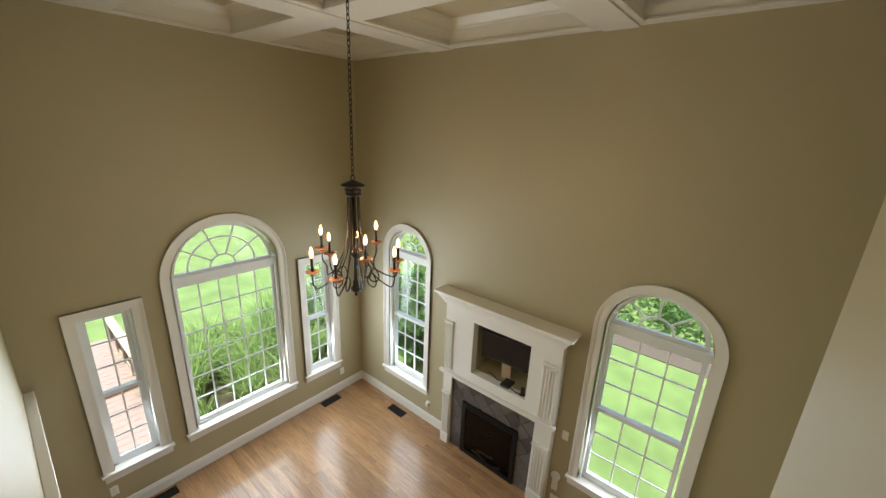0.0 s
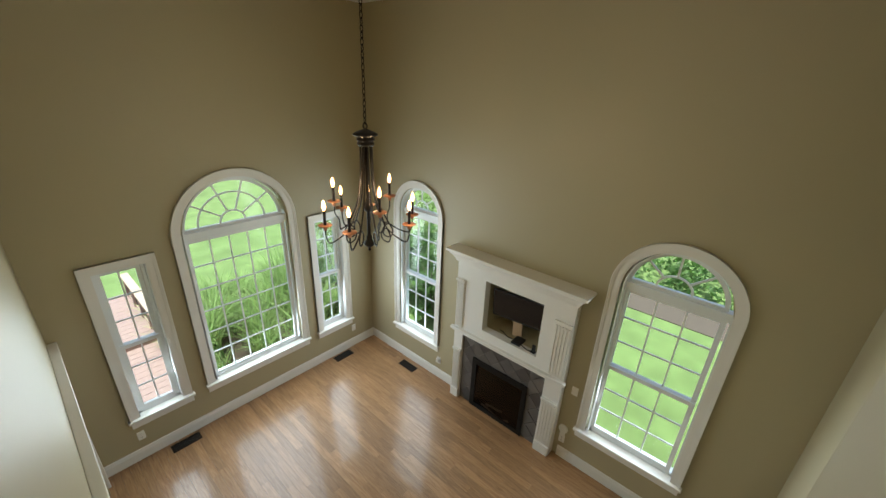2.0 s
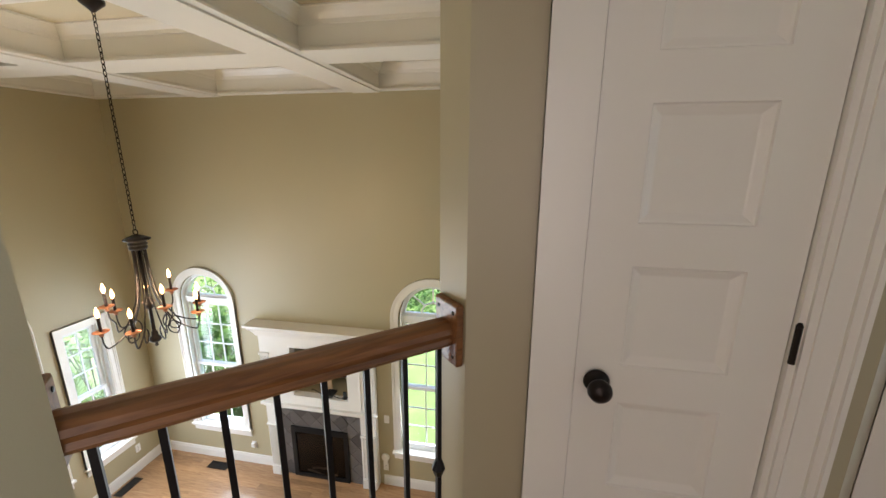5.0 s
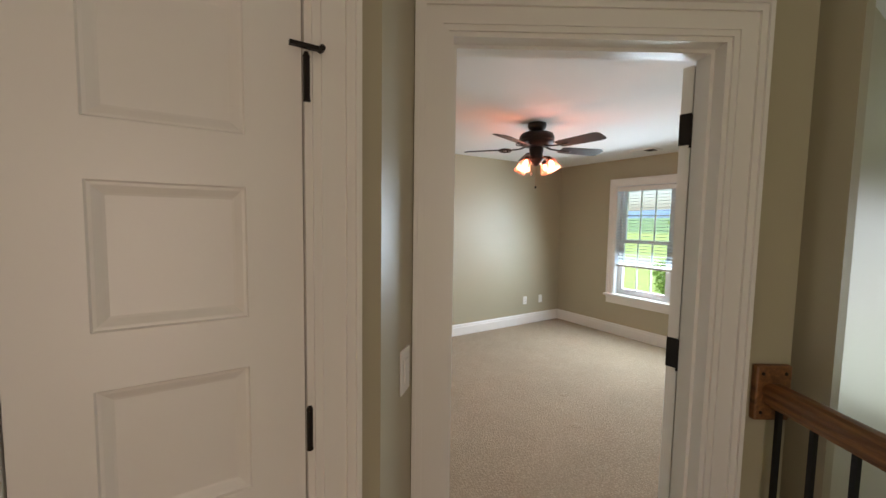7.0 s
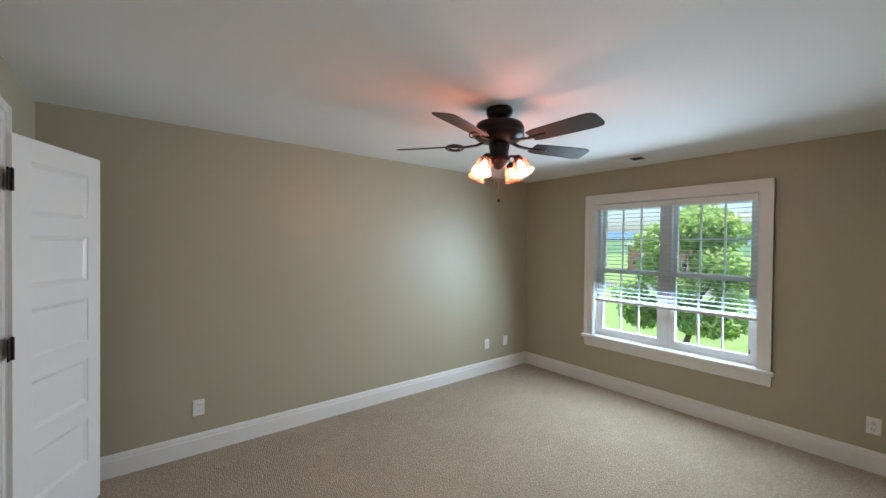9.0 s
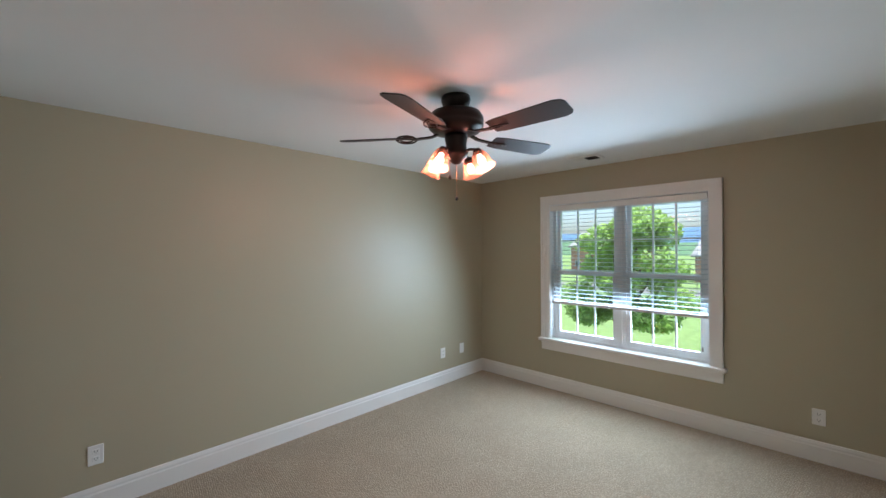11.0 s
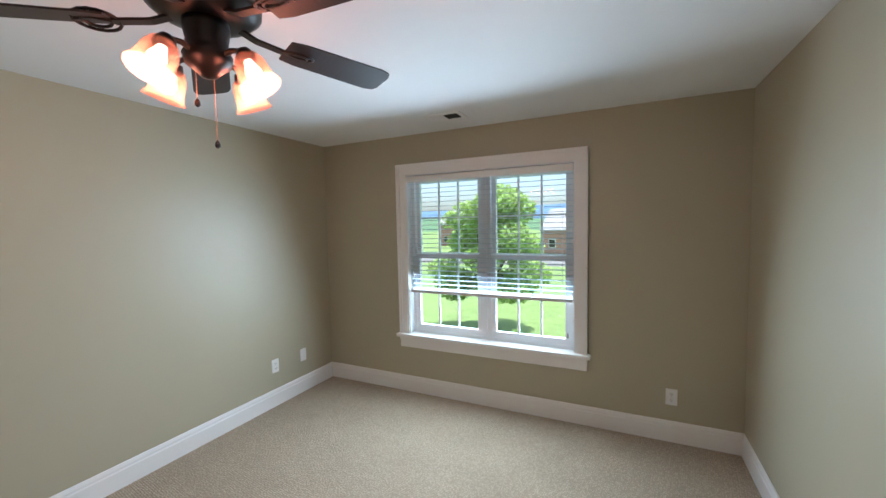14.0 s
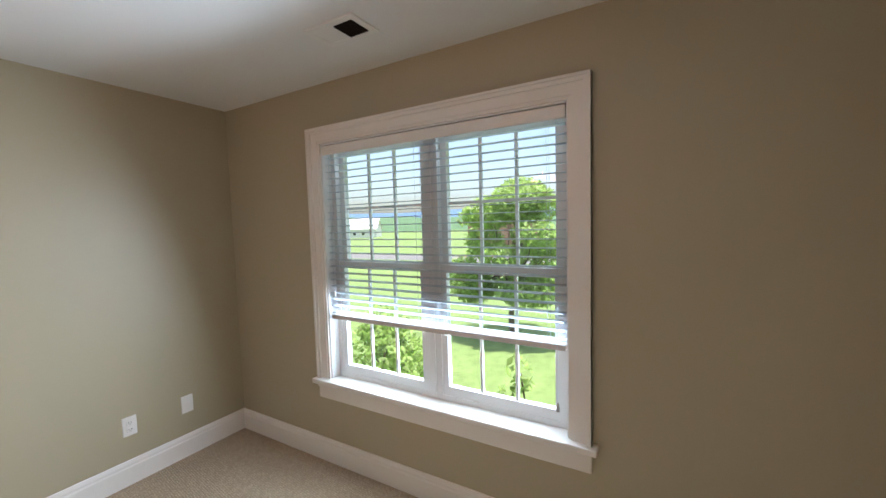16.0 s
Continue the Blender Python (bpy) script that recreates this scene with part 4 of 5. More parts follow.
# ---------------------------------------------------------------- fireplace
def fireplace():
    F = GY - 0.11                  # front face
    ob = thing("fireplace", pose(0, 0, GZ), "white fluted fireplace surround with a dark tile face and a niche", "fireplace")
    x0, x1, t0, t1 = FX0, FX1, -8.28, -7.065
    top = 2.30
    for nm, a, b in (("leg", (x0, F, 0), (t0, GY, 1.09)), ("leg", (t1, F, 0), (x1, GY, 1.09)), ("breast_board", (x0, F, 1.09), (x1, GY, 1.295)), ("side_panel", (x0, F, 1.295), (NA, GY, NZ1 - GZ)), ("side_panel", (NB, F, 1.295), (x1, GY, NZ1 - GZ)), ("frieze", (x0, F, NZ1 - GZ), (x1, GY, top - 0.10))):
        box_part(nm, a, b, M_TRIM, ob)
    bm = bmesh.new()
    add_box(bm, (x0 - 0.045, F - 0.05, 1.13), (x1 + 0.045, F, 1.165), 0.006)
    add_box(bm, (x0 - 0.02, F - 0.025, 1.10), (x1 + 0.02, F, 1.13), 0.004)
    part("ledge", bm, M_TRIM, ob)
    # crowned mantel shelf
    bm = bmesh.new()
    prof = [(0.0, top - 0.17), (0.02, top - 0.17), (0.03, top - 0.14), (0.06, top - 0.09), (0.085, top - 0.065), (0.09, top - 0.045), (0.12, top - 0.03), (0.12, top)]
    lines = []
    for o, z in prof:
        lines.append([bm.verts.new(p) for p in ((x0 - o, GY, z), (x0 - o, F - o, z), (x1 + o, F - o, z), (x1 + o, GY, z))])
    for a, b in zip(lines, lines[1:]):
        for i in range(3):
            bm.faces.new((a[i], a[i + 1], b[i + 1], b[i]))
    bm.faces.new(lines[-1])
    part("mantel_shelf", bm, M_TRIM, ob)
    # pilasters with flutes
    for xa, xb in ((x0 + 0.012, t0 - 0.012), (t1 + 0.012, x1 - 0.012)):
        for za, zb, cap in ((0.0, 0.80, 0.03), (1.165, 1.86, 0.035)):
            bm = bmesh.new()
            n = 5
            ww = xb - xa
            add_box(bm, (xa, F - 0.012, za + (0.14 if za == 0 else 0.02)), (xb, F, zb))
            for i in range(n):
                c = xa + ww * (i + 0.5) / n
                add_box(bm, (c - ww / n * 0.30, F - 0.024, za + (0.16 if za == 0 else 0.04)), (c + ww / n * 0.30, F - 0.012, zb - 0.02), 0.003)
            part("pilaster", bm, M_TRIM, ob)
            bm = bmesh.new()
            add_box(bm, (xa - 0.012, F - 0.034, zb), (xb + 0.012, F, zb + cap), 0.005)
            part("pilaster_cap", bm, M_TRIM, ob)
            if za == 0:
                box_part("plinth", (xa - 0.006, F - 0.03, 0), (xb + 0.006, F, 0.14), M_TRIM, ob, 0.004)
    # slate tiles set on the diagonal, clipped to the face round the firebox
    fy = F + 0.04
    box_part("tile_bed", (t0, fy, 0), (t1, GY, 1.09), M_GROUT, ob)
    fx0, fx1, fz1 = -8.09, -7.265, 0.80
    size = 0.165
    step = size * math.sqrt(0.5)

    def clip(poly, side, lim, keep_less):
        out = []
        for i, p in enumerate(poly):
            q = poly[(i + 1) % len(poly)]
            a, b = p[side] - lim, q[side] - lim
            if not keep_less:
                a, b = -a, -b
            if a <= 0:
                out.append(p)
            if a * b < 0:
                t = a / (a - b)
                out.append((p[0] + (q[0] - p[0]) * t, p[1] + (q[1] - p[1]) * t))
        return out

    for i in range(-1, 14):
        for j in range(-1, 12):
            if (i + j) % 2:
                continue
            cx, cz = t0 + i * step, j * step
            g = step - 0.005
            whole = [(cx, cz - g), (cx + g, cz), (cx, cz + g), (cx - g, cz)]
            regions = (((t0, fx0), (0, 1.09)), ((fx1, t1), (0, 1.09)), ((fx0, fx1), (fz1, 1.09)))
            for (ra, rb), (rc, rd) in regions:
                poly = clip(clip(clip(clip(whole, 0, ra, False), 0, rb, True), 1, rc, False), 1, rd, True)
                area = abs(sum(poly[k][0] * poly[(k + 1) % len(poly)][1] - poly[(k + 1) % len(poly)][0] * poly[k][1] for k in range(len(poly)))) / 2 if len(poly) > 2 else 0
                if area < 0.0012:
                    continue
                tb = bmesh.new()
                lo = [tb.verts.new((x, fy + 0.001, z)) for x, z in poly]
                hi = [tb.verts.new((x, fy - 0.009, z)) for x, z in poly]
                tb.faces.new(hi)
                for k in range(len(poly)):
                    kk = (k + 1) % len(poly)
                    tb.faces.new((lo[k], lo[kk], hi[kk], hi[k]))
                part("tile", tb, M_TILES, ob)
    # firebox
    bm = bmesh.new()
    add_band(bm, [(fx0 + 0.06, 0.06), (fx0 + 0.06, fz1 - 0.08), (fx1 - 0.06, fz1 - 0.08), (fx1 - 0.06, 0.06)], [(fx0, 0.0), (fx0, fz1), (fx1, fz1), (fx1, 0.0)], fy - 0.03, fy, True)
    fb = part("firebox", bm, M_IRON, ob, "black metal gas firebox front")
    bm = bmesh.new()
    add_box(bm, (fx0 + 0.05, fy - 0.016, 0.05), (fx1 - 0.05, fy - 0.012, fz1 - 0.07))
    part("glass", bm, M_FIREGLASS, fb)
    bm = bmesh.new()
    for k in range(7):
        add_box(bm, (fx0 + 0.08, fy - 0.032, fz1 - 0.07 + k * 0.009), (fx1 - 0.08, fy - 0.028, fz1 - 0.066 + k * 0.009))
    part("louvre", bm, M_IRON, fb)
    return fb, fy, (fx0 + fx1) / 2


M_TILES = mat("slate_tile_face", (0.10, 0.092, 0.088), 0.38, spread=0.30, scale=7, bump=0.06, bump_scale=50)
_n, _l = M_TILES.node_tree.nodes, M_TILES.node_tree.links
_oi, _hs, _mr = _n.new("ShaderNodeObjectInfo"), _n.new("ShaderNodeHueSaturation"), _n.new("ShaderNodeMapRange")
_mr.inputs["To Min"].default_value, _mr.inputs["To Max"].default_value = 0.55, 1.6
_src = _n["Principled BSDF"].inputs["Base Color"].links[0].from_socket
_l.new(_oi.outputs["Random"], _mr.inputs["Value"])
_l.new(_mr.outputs[0], _hs.inputs["Value"])
_l.new(_src, _hs.inputs["Color"])
_l.new(_hs.outputs[0], _n["Principled BSDF"].inputs["Base Color"])
M_FIREGLASS = glass("firebox_glass", (0.35, 0.33, 0.32))
FB, FY, FCX = fireplace()
# logs and burner behind the glass
box_back = bmesh.new()
add_box(box_back, (-8.07, FY - 0.008, GZ + 0.02), (-7.285, FY - 0.004, GZ + 0.78))
tagged(make("firebox_lining", box_back, M_DARK), "black lining inside the firebox", "firebox", kind="structure")
M_LOG = mat("ceramic_log", (0.20, 0.15, 0.115), 0.9, spread=0.5, scale=20, bump=0.1, bump_scale=80)
for px, pz, ln, an in ((FCX - 0.06, 0.17, 0.34, 12), (FCX + 0.09, 0.14, 0.28, -20), (FCX - 0.02, 0.26, 0.26, -8)):
    bm = bmesh.new()
    add_sweep(bm, [(-ln / 2, 0, 0), (-ln / 6, 0, 0.01), (ln / 6, 0, -0.004), (ln / 2, 0, 0.008)], circle(0.030, 9, 0.85))
    o = make("ceramic_log", bm, M_LOG, None, smooth=True, at=pose(px, FY - 0.010, GZ + pz - 0.10, 0, an, 0) @ Matrix.Diagonal((1, 0.12, 1, 1)))
    tagged(o, "pale ceramic log in the gas firebox", "log", "ceramic logs")

# niche with a television and boxes
bm = bmesh.new()
na, nb, nz0, nz1, nd = NA, NB, NZ0, NZ1, 0.42
add_box(bm, (na - 0.02, GY + WT, nz0 - 0.02), (nb + 0.02, GY + nd, nz0))
add_box(bm, (na - 0.02, GY + WT, nz1), (nb + 0.02, GY + nd, nz1 + 0.02))
add_box(bm, (na - 0.02, GY + WT, nz0), (na, GY + nd, nz1))
add_box(bm, (nb, GY + WT, nz0), (nb + 0.02, GY + nd, nz1))
add_box(bm, (na - 0.02, GY + nd, nz0 - 0.02), (nb + 0.02, GY + nd + 0.02, nz1 + 0.02))
tagged(make("wall_niche", bm, M_WALLG), "tan painted lining of the media niche", "niche", kind="structure")
tv = thing("television", pose(-7.585, GY + 0.02, nz0 + 0.40, 6, 0, 7), "small black television on a wall arm in the niche", "television")
bm = bmesh.new()
add_box(bm, (-0.33, -0.005, -0.17), (0.33, 0.03, 0.21), 0.006)
part("bezel", bm, M_DARK, tv)
M_SCREEN = mat("black_screen", (0.012, 0.012, 0.014), 0.12, bump=0)
box_part("screen", (-0.315, -0.0075, -0.14), (0.315, -0.0055, 0.195), M_SCREEN, tv, label="black glossy screen")
bm = bmesh.new()
add_box(bm, (-0.06, 0.03, -0.42), (0.06, 0.055, 0.05), 0.004)
part("stand_neck", bm, mat("pale_wood_block", (0.45, 0.31, 0.19), 0.6), tv)
bm = bmesh.new()
add_box(bm, (-0.06, 0.03, -0.04), (0.06, 0.30, 0.06), 0.004)
part("wall_arm", bm, M_IRON, tv)
ob = thing("media_box", pose(-7.515, GY + 0.02, nz0), "flat black media player in the niche", "media player")
bm = bmesh.new()
add_box(bm, (-0.06, -0.10, 0.0), (0.06, 0.06, 0.028), 0.004)
part("body", bm, M_DARK, ob)
bm = bmesh.new()
add_sweep(bm, [(0.05, -0.05, 0.008), (0.16, -0.09, 0.008), (0.24, -0.06, 0.008), (0.30, 0.02, 0.008)], circle(0.005, 6))
part("cable", bm, M_DARK, ob)
bm = bmesh.new()
add_sweep(bm, [(-0.05, -0.02, 0.008), (-0.15, -0.03, 0.008), (-0.24, 0.02, 0.008), (-0.30, 0.03, 0.008)], circle(0.006, 6))
part("cable", bm, M_DARK, ob)
ob = thing("remote_stand", pose(-7.285, GY - 0.05, nz0), "small black device standing in the niche", "device")
bm = bmesh.new()
add_box(bm, (-0.03, -0.025, 0.0), (0.03, 0.03, 0.012), 0.003)
part("foot", bm, M_DARK, ob)
bm = bmesh.new()
add_box(bm, (-0.022, -0.006, 0.012), (0.022, 0.012, 0.10), 0.004)
part("body", bm, M_DARK, ob)

# header of the cased opening in the south wall
bm = bmesh.new()
add_box(bm, (-10.24, SY, -1.30), (-7.88, SY + 0.03, -1.16), 0.004)
add_box(bm, (-10.30, SY, -1.16), (-7.83, SY + 0.07, -1.13), 0.006)
add_box(bm, (-10.27, SY, -1.18), (-7.86, SY + 0.045, -1.161))
tagged(make("opening_header", bm, M_TRIM), "white moulded header over the cased opening", "trim", kind="structure")
bm = bmesh.new()
add_box(bm, (-10.24, SY, GZ), (-10.155, SY + 0.025, -1.30), 0.004)
add_box(bm, (-10.228, SY - 0.302, GZ), (-10.21, SY, -1.28))
tagged(make("opening_casing", bm, M_TRIM), "white casing of the opening", "trim", kind="structure")
wall("wall_kitchen", (GX, SY - 3.2), 90, 2.9, GZ, 0, 0.15, (), M_WALL, "tan wall of the room beyond the opening")
wall("wall_kitchen_end", (GE + 0.1, SY - 3.2), 180, 5.3, GZ, 0, 0.1, (), M_WALL, "tan wall of the room beyond the opening")


# ---------------------------------------------------------------- chandelier
def chandelier(x, y, z):
    """z is the tip of the bottom finial."""
    ob = thing("chandelier", pose(x, y, z), "bronze nine-candle chandelier with looped arms, lit, hanging on a chain", "chandelier")
    bm = bmesh.new()
    add_lathe(bm, [(0.0, 0.0), (0.012, 0.012), (0.008, 0.03), (0.03, 0.045), (0.042, 0.06), (0.040, 0.075), (0.022, 0.09), (0.02, 0.12), (0.012, 0.13), (0.012, 0.30), (0.028, 0.31), (0.034, 0.335), (0.034, 0.35), (0.020, 0.37), (0.010, 0.40), (0.010, 0.76)], (0, 0, 0), 16)
    part("stem", bm, M_BLACK, ob, smooth=True)
    bm = bmesh.new()
    add_lathe(bm, [(0.05, 0.745), (0.056, 0.75), (0.056, 0.765), (0.05, 0.772), (0.058, 0.78), (0.058, 0.79), (0.048, 0.80), (0.08, 0.812), (0.082, 0.82), (0.06, 0.832), (0.02, 0.848), (0.0, 0.85)], (0, 0, 0), 20)
    part("top_cup", bm, M_BLACK, ob, smooth=True)
    top = GC + 0.25 - z
    # chain
    n = int((top - 0.90) / 0.034)
    first = None
    bm = bmesh.new()
    add_sweep(bm, [(0.02 * math.cos(a), 0, 0.868 + 0.02 * math.sin(a)) for a in [2 * math.pi * i / 12 for i in range(12)]], circle(0.004, 6), True, Vector((0, 1, 0)))
    part("hanging_ring", bm, M_BLACK, ob)
    for i in range(n):
        m = pose(0, 0, 0.90 + i * 0.034, 0, 0, 90 * (i % 2))
        if first is None:
            cb = bmesh.new()
            add_sweep(cb, [(0.009 * math.cos(a), 0, 0.022 * math.sin(a)) for a in [2 * math.pi * k / 10 for k in range(10)]], circle(0.003, 5), True, Vector((0, 1, 0)))
            first = part("chain_link", cb, M_BLACK, ob, at=m)
        else:
            share("chain_link", first, ob, m)
    bm = bmesh.new()
    add_lathe(bm, [(0.008, top - 0.07), (0.03, top - 0.05), (0.065, top - 0.02), (0.068, top), (0.0, top)], (0, 0, 0), 20)
    part("ceiling_cup", bm, M_BLACK, ob, smooth=True)
    lamps = []
    for i in range(9):
        upper = i % 3 == 2
        a = 2 * math.pi * i / 9 + 0.35
        c, s = math.cos(a), math.sin(a)
        R, zp = (0.235, 0.36) if upper else (0.315, 0.255)
        prof = [(0.038, 0.75), (0.042, 0.60), (0.055, 0.45), (0.085, 0.33), (0.13, 0.23), (0.17, 0.15), (0.155, 0.10), (0.11, 0.115), (0.10, 0.165), (0.14, 0.20), (0.20, 0.16), (R - 0.03, zp - 0.13), (R - 0.004, zp - 0.09), (R, zp - 0.04), (R, zp)]
        pts = [Vector((r * c, r * s, h)) for r, h in prof]
        fine = []
        for k in range(len(pts) - 1):
            p0, p1, p2, p3 = pts[max(0, k - 1)], pts[k], pts[k + 1], pts[min(len(pts) - 1, k + 2)]
            for t in (0, 0.33, 0.66):
                fine.append(0.5 * ((2 * p1) + (p2 - p0) * t + (2 * p0 - 5 * p1 + 4 * p2 - p3) * t * t + (3 * p1 - p0 - 3 * p2 + p3) * t ** 3))
        fine.append(pts[-1])
        bm = bmesh.new()
        add_sweep(bm, fine, circle(0.0052, 6), up=Vector((-s, c, 0)))
        arm = part("arm", bm, M_BLACK, ob)
        bm = bmesh.new()
        add_lathe(bm, [(0.012, -0.03), (0.014, -0.012), (0.010, -0.005), (0.044, 0.0), (0.047, 0.004), (0.044, 0.006), (0.012, 0.007)], (R * c, R * s, zp), 16)
        part("drip_pan", bm, M_COPPER, arm, "copper-toned drip pan", True)
        bm = bmesh.new()
        add_lathe(bm, [(0.010, 0.006), (0.0095, 0.10), (0.006, 0.102), (0.0, 0.102)], (R * c, R * s, zp), 12)
        part("candle_sleeve", bm, M_BLACK, arm, "dark candle sleeve", True)
        bm = bmesh.new()
        add_lathe(bm, [(0.006, 0.10), (0.012, 0.118), (0.0135, 0.13), (0.010, 0.148), (0.004, 0.166), (0.0, 0.172)], (R * c, R * s, zp), 10)
        part("bulb", bm, M_BULB, arm, "lit flame-shaped bulb", True)
        lamps.append((x + R * c, y + R * s, z + zp + 0.185))
    return lamps


CHAND = chandelier(-7.785, -2.0, 0.072)


# ---------------------------------------------------------------- ceiling fan
def shade_material():
    m = bpy.data.materials.new("amber_bell_glass")
    m.use_nodes = True
    n, l = m.node_tree.nodes, m.node_tree.links
    b = n["Principled BSDF"]
    b.inputs["Base Color"].default_value = (0.9, 0.62, 0.5, 1)
    b.inputs["Roughness"].default_value = 0.2
    tr = n.new("ShaderNodeBsdfTransparent")
    tr.inputs[0].default_value = (1.0, 0.78, 0.70, 1)
    ms = n.new("ShaderNodeMixShader")
    ms.inputs[0].default_value = 0.20
    l.new(tr.outputs[0], ms.inputs[1])
    l.new(b.outputs[0], ms.inputs[2])
    l.new(ms.outputs[0], n["Material Output"].inputs[0])
    return m


def ceiling_fan(x, y):
    ob = thing("ceiling_fan", pose(x, y, H), "dark bronze ceiling fan with five blades and four lit glass shades", "ceiling fan")
    bm = bmesh.new()
    add_lathe(bm, [(0.0, 0.0), (0.078, 0.0), (0.080, -0.02), (0.072, -0.045), (0.050, -0.062), (0.045, -0.075)], (0, 0, 0), 28)
    part("canopy", bm, M_BLACK, ob, smooth=True)
    bm = bmesh.new()
    add_lathe(bm, [(0.045, -0.072), (0.10, -0.078), (0.135, -0.092), (0.148, -0.115), (0.15, -0.135), (0.143, -0.145), (0.15, -0.152), (0.148, -0.170), (0.125, -0.190), (0.085, -0.202), (0.060, -0.206)], (0, 0, 0), 32)
    part("motor_housing", bm, M_BLACK, ob, smooth=True)
    bm = bmesh.new()
    add_lathe(bm, [(0.060, -0.20), (0.062, -0.225), (0.055, -0.26), (0.058, -0.285), (0.066, -0.30), (0.060, -0.325), (0.035, -0.345), (0.02, -0.36), (0.0, -0.365)], (0, 0, 0), 24)
    part("switch_housing", bm, M_BLACK, ob, smooth=True)
    zb = -0.212
    for i in range(5):
        a = 55 + 72 * i
        m = pose(0, 0, 0, 0, 0, a)
        # blade outline, pitched
        L0, L1 = 0.235, 0.645
        out = [(L0, -0.050), (L0 + 0.05, -0.060), (L1 - 0.05, -0.070), (L1 - 0.012, -0.060), (L1, -0.040), (L1, 0.040), (L1 - 0.012, 0.060), (L1 - 0.05, 0.070), (L0 + 0.05, 0.060), (L0, 0.050)]
        bm = bmesh.new()
        add_prism(bm, out, -0.003, 0.003)
        bl = part("blade", bm, M_FANWOOD, ob, at=m @ pose(0, 0, zb, -13, 0, 0))
        bm = bmesh.new()
        add_sweep(bm, [(0.09, 0, -0.195), (0.14, 0, -0.212), (0.19, 0, -0.216), (0.235, 0, zb - 0.008)], [(-0.014, -0.004), (0.014, -0.004), (0.014, 0.004), (-0.014, 0.004)])
        for r, cx in ((0.042, 0.275), (0.026, 0.275)):
            add_sweep(bm, [(cx + r * 1.35 * math.cos(t), r * math.sin(t), zb - 0.007 + 0.22 * r * math.sin(t)) for t in [2 * math.pi * k / 16 for k in range(16)]], circle(0.0045, 6), True)
        add_sweep(bm, [(0.23, 0, zb - 0.008), (0.28, 0.012, zb - 0.006), (0.33, 0.0, zb - 0.007)], circle(0.0045, 6))
        part("blade_iron", bm, M_BLACK, ob, at=m)
    lamps = []
    glassm = shade_material()
    for i in range(4):
        a = 52 + 90 * i + 48
        m = pose(0, 0, 0, 0, 0, a)
        bm = bmesh.new()
        add_sweep(bm, [(0.045, 0, -0.305), (0.085, 0, -0.295), (0.115, 0, -0.300), (0.128, 0, -0.315)], circle(0.008, 8))
        arm = part("light_arm", bm, M_BLACK, ob, at=m)
        tilt = m @ pose(0.128, 0, -0.312, 0, -28, 0)
        bm = bmesh.new()
        add_lathe(bm, [(0.0, 0.012), (0.020, 0.010), (0.026, -0.006), (0.026, -0.02), (0.0, -0.021)], (0, 0, 0), 16)
        part("lamp_holder", bm, M_BLACK, ob, smooth=True, at=tilt)
        bm = bmesh.new()
        pr = [(0.022, -0.004), (0.034, -0.014), (0.043, -0.036), (0.046, -0.064), (0.049, -0.086), (0.056, -0.100), (0.059, -0.104)]
        add_lathe_open(bm, pr + [(r - 0.003, z) for r, z in pr[::-1]], 24)
        sh = part("glass_shade", bm, glassm, ob, "glowing ribbed glass bell shade", True, at=tilt)
        bm = bmesh.new()
        add_lathe(bm, [(0.0, -0.022), (0.012, -0.024), (0.016, -0.040), (0.022, -0.055), (0.023, -0.064), (0.016, -0.080), (0.0, -0.085)], (0, 0, 0), 14)
        part("bulb", bm, M_BULB2, ob, "lit warm bulb", True, at=tilt)
        p = Matrix.Translation((x, y, H)) @ tilt @ Vector((0, 0, -0.110))
        lamps.append(tuple(p))
    for dx, ln in ((0.035, 0.53), (-0.02, 0.42)):
        bm = bmesh.new()
        add_sweep(bm, [(dx, 0.03, -0.34), (dx, 0.03, -ln)], circle(0.0012, 5))
        c = part("pull_chain", bm, M_COPPER, ob)
        bm = bmesh.new()
        add_lathe(bm, [(0.002, 0.0), (0.007, -0.008), (0.008, -0.02), (0.0, -0.026)], (dx, 0.03, -ln), 10)
        part("pull_knob", bm, M_BLACK, c, smooth=True)
    return lamps


def add_lathe_open(bm, profile, n):
    rows = [[bm.verts.new((r * math.cos(2 * math.pi * i / n), r * math.sin(2 * math.pi * i / n), z)) for i in range(n)] for r, z in profile]
    k = len(rows)
    for j in range(k):
        a, b = rows[j], rows[(j + 1) % k]
        for i in range(n):
            bm.faces.new((a[i], a[(i + 1) % n], b[(i + 1) % n], b[i]))


M_BULB2 = mat("lit_warm_bulb", (1.0, 0.8, 0.6), 0.3, emit=(1.0, 0.66, 0.48), power=7.0, bump=0)
FANL = ceiling_fan(-2.29, -1.665)


# ---------------------------------------------------------------- outside
GR = -3.35
M_LAWN = mat("lawn_grass", (0.16, 0.23, 0.075), 0.85, spread=0.75, scale=2.6, bump=0.15, bump_scale=45, spec=0.2)
slab("ground", [(-900, -900), (900, -900), (900, 900), (-900, 900)], GR - 0.3, GR, M_LAWN, "bright green mown lawn", "lawn")


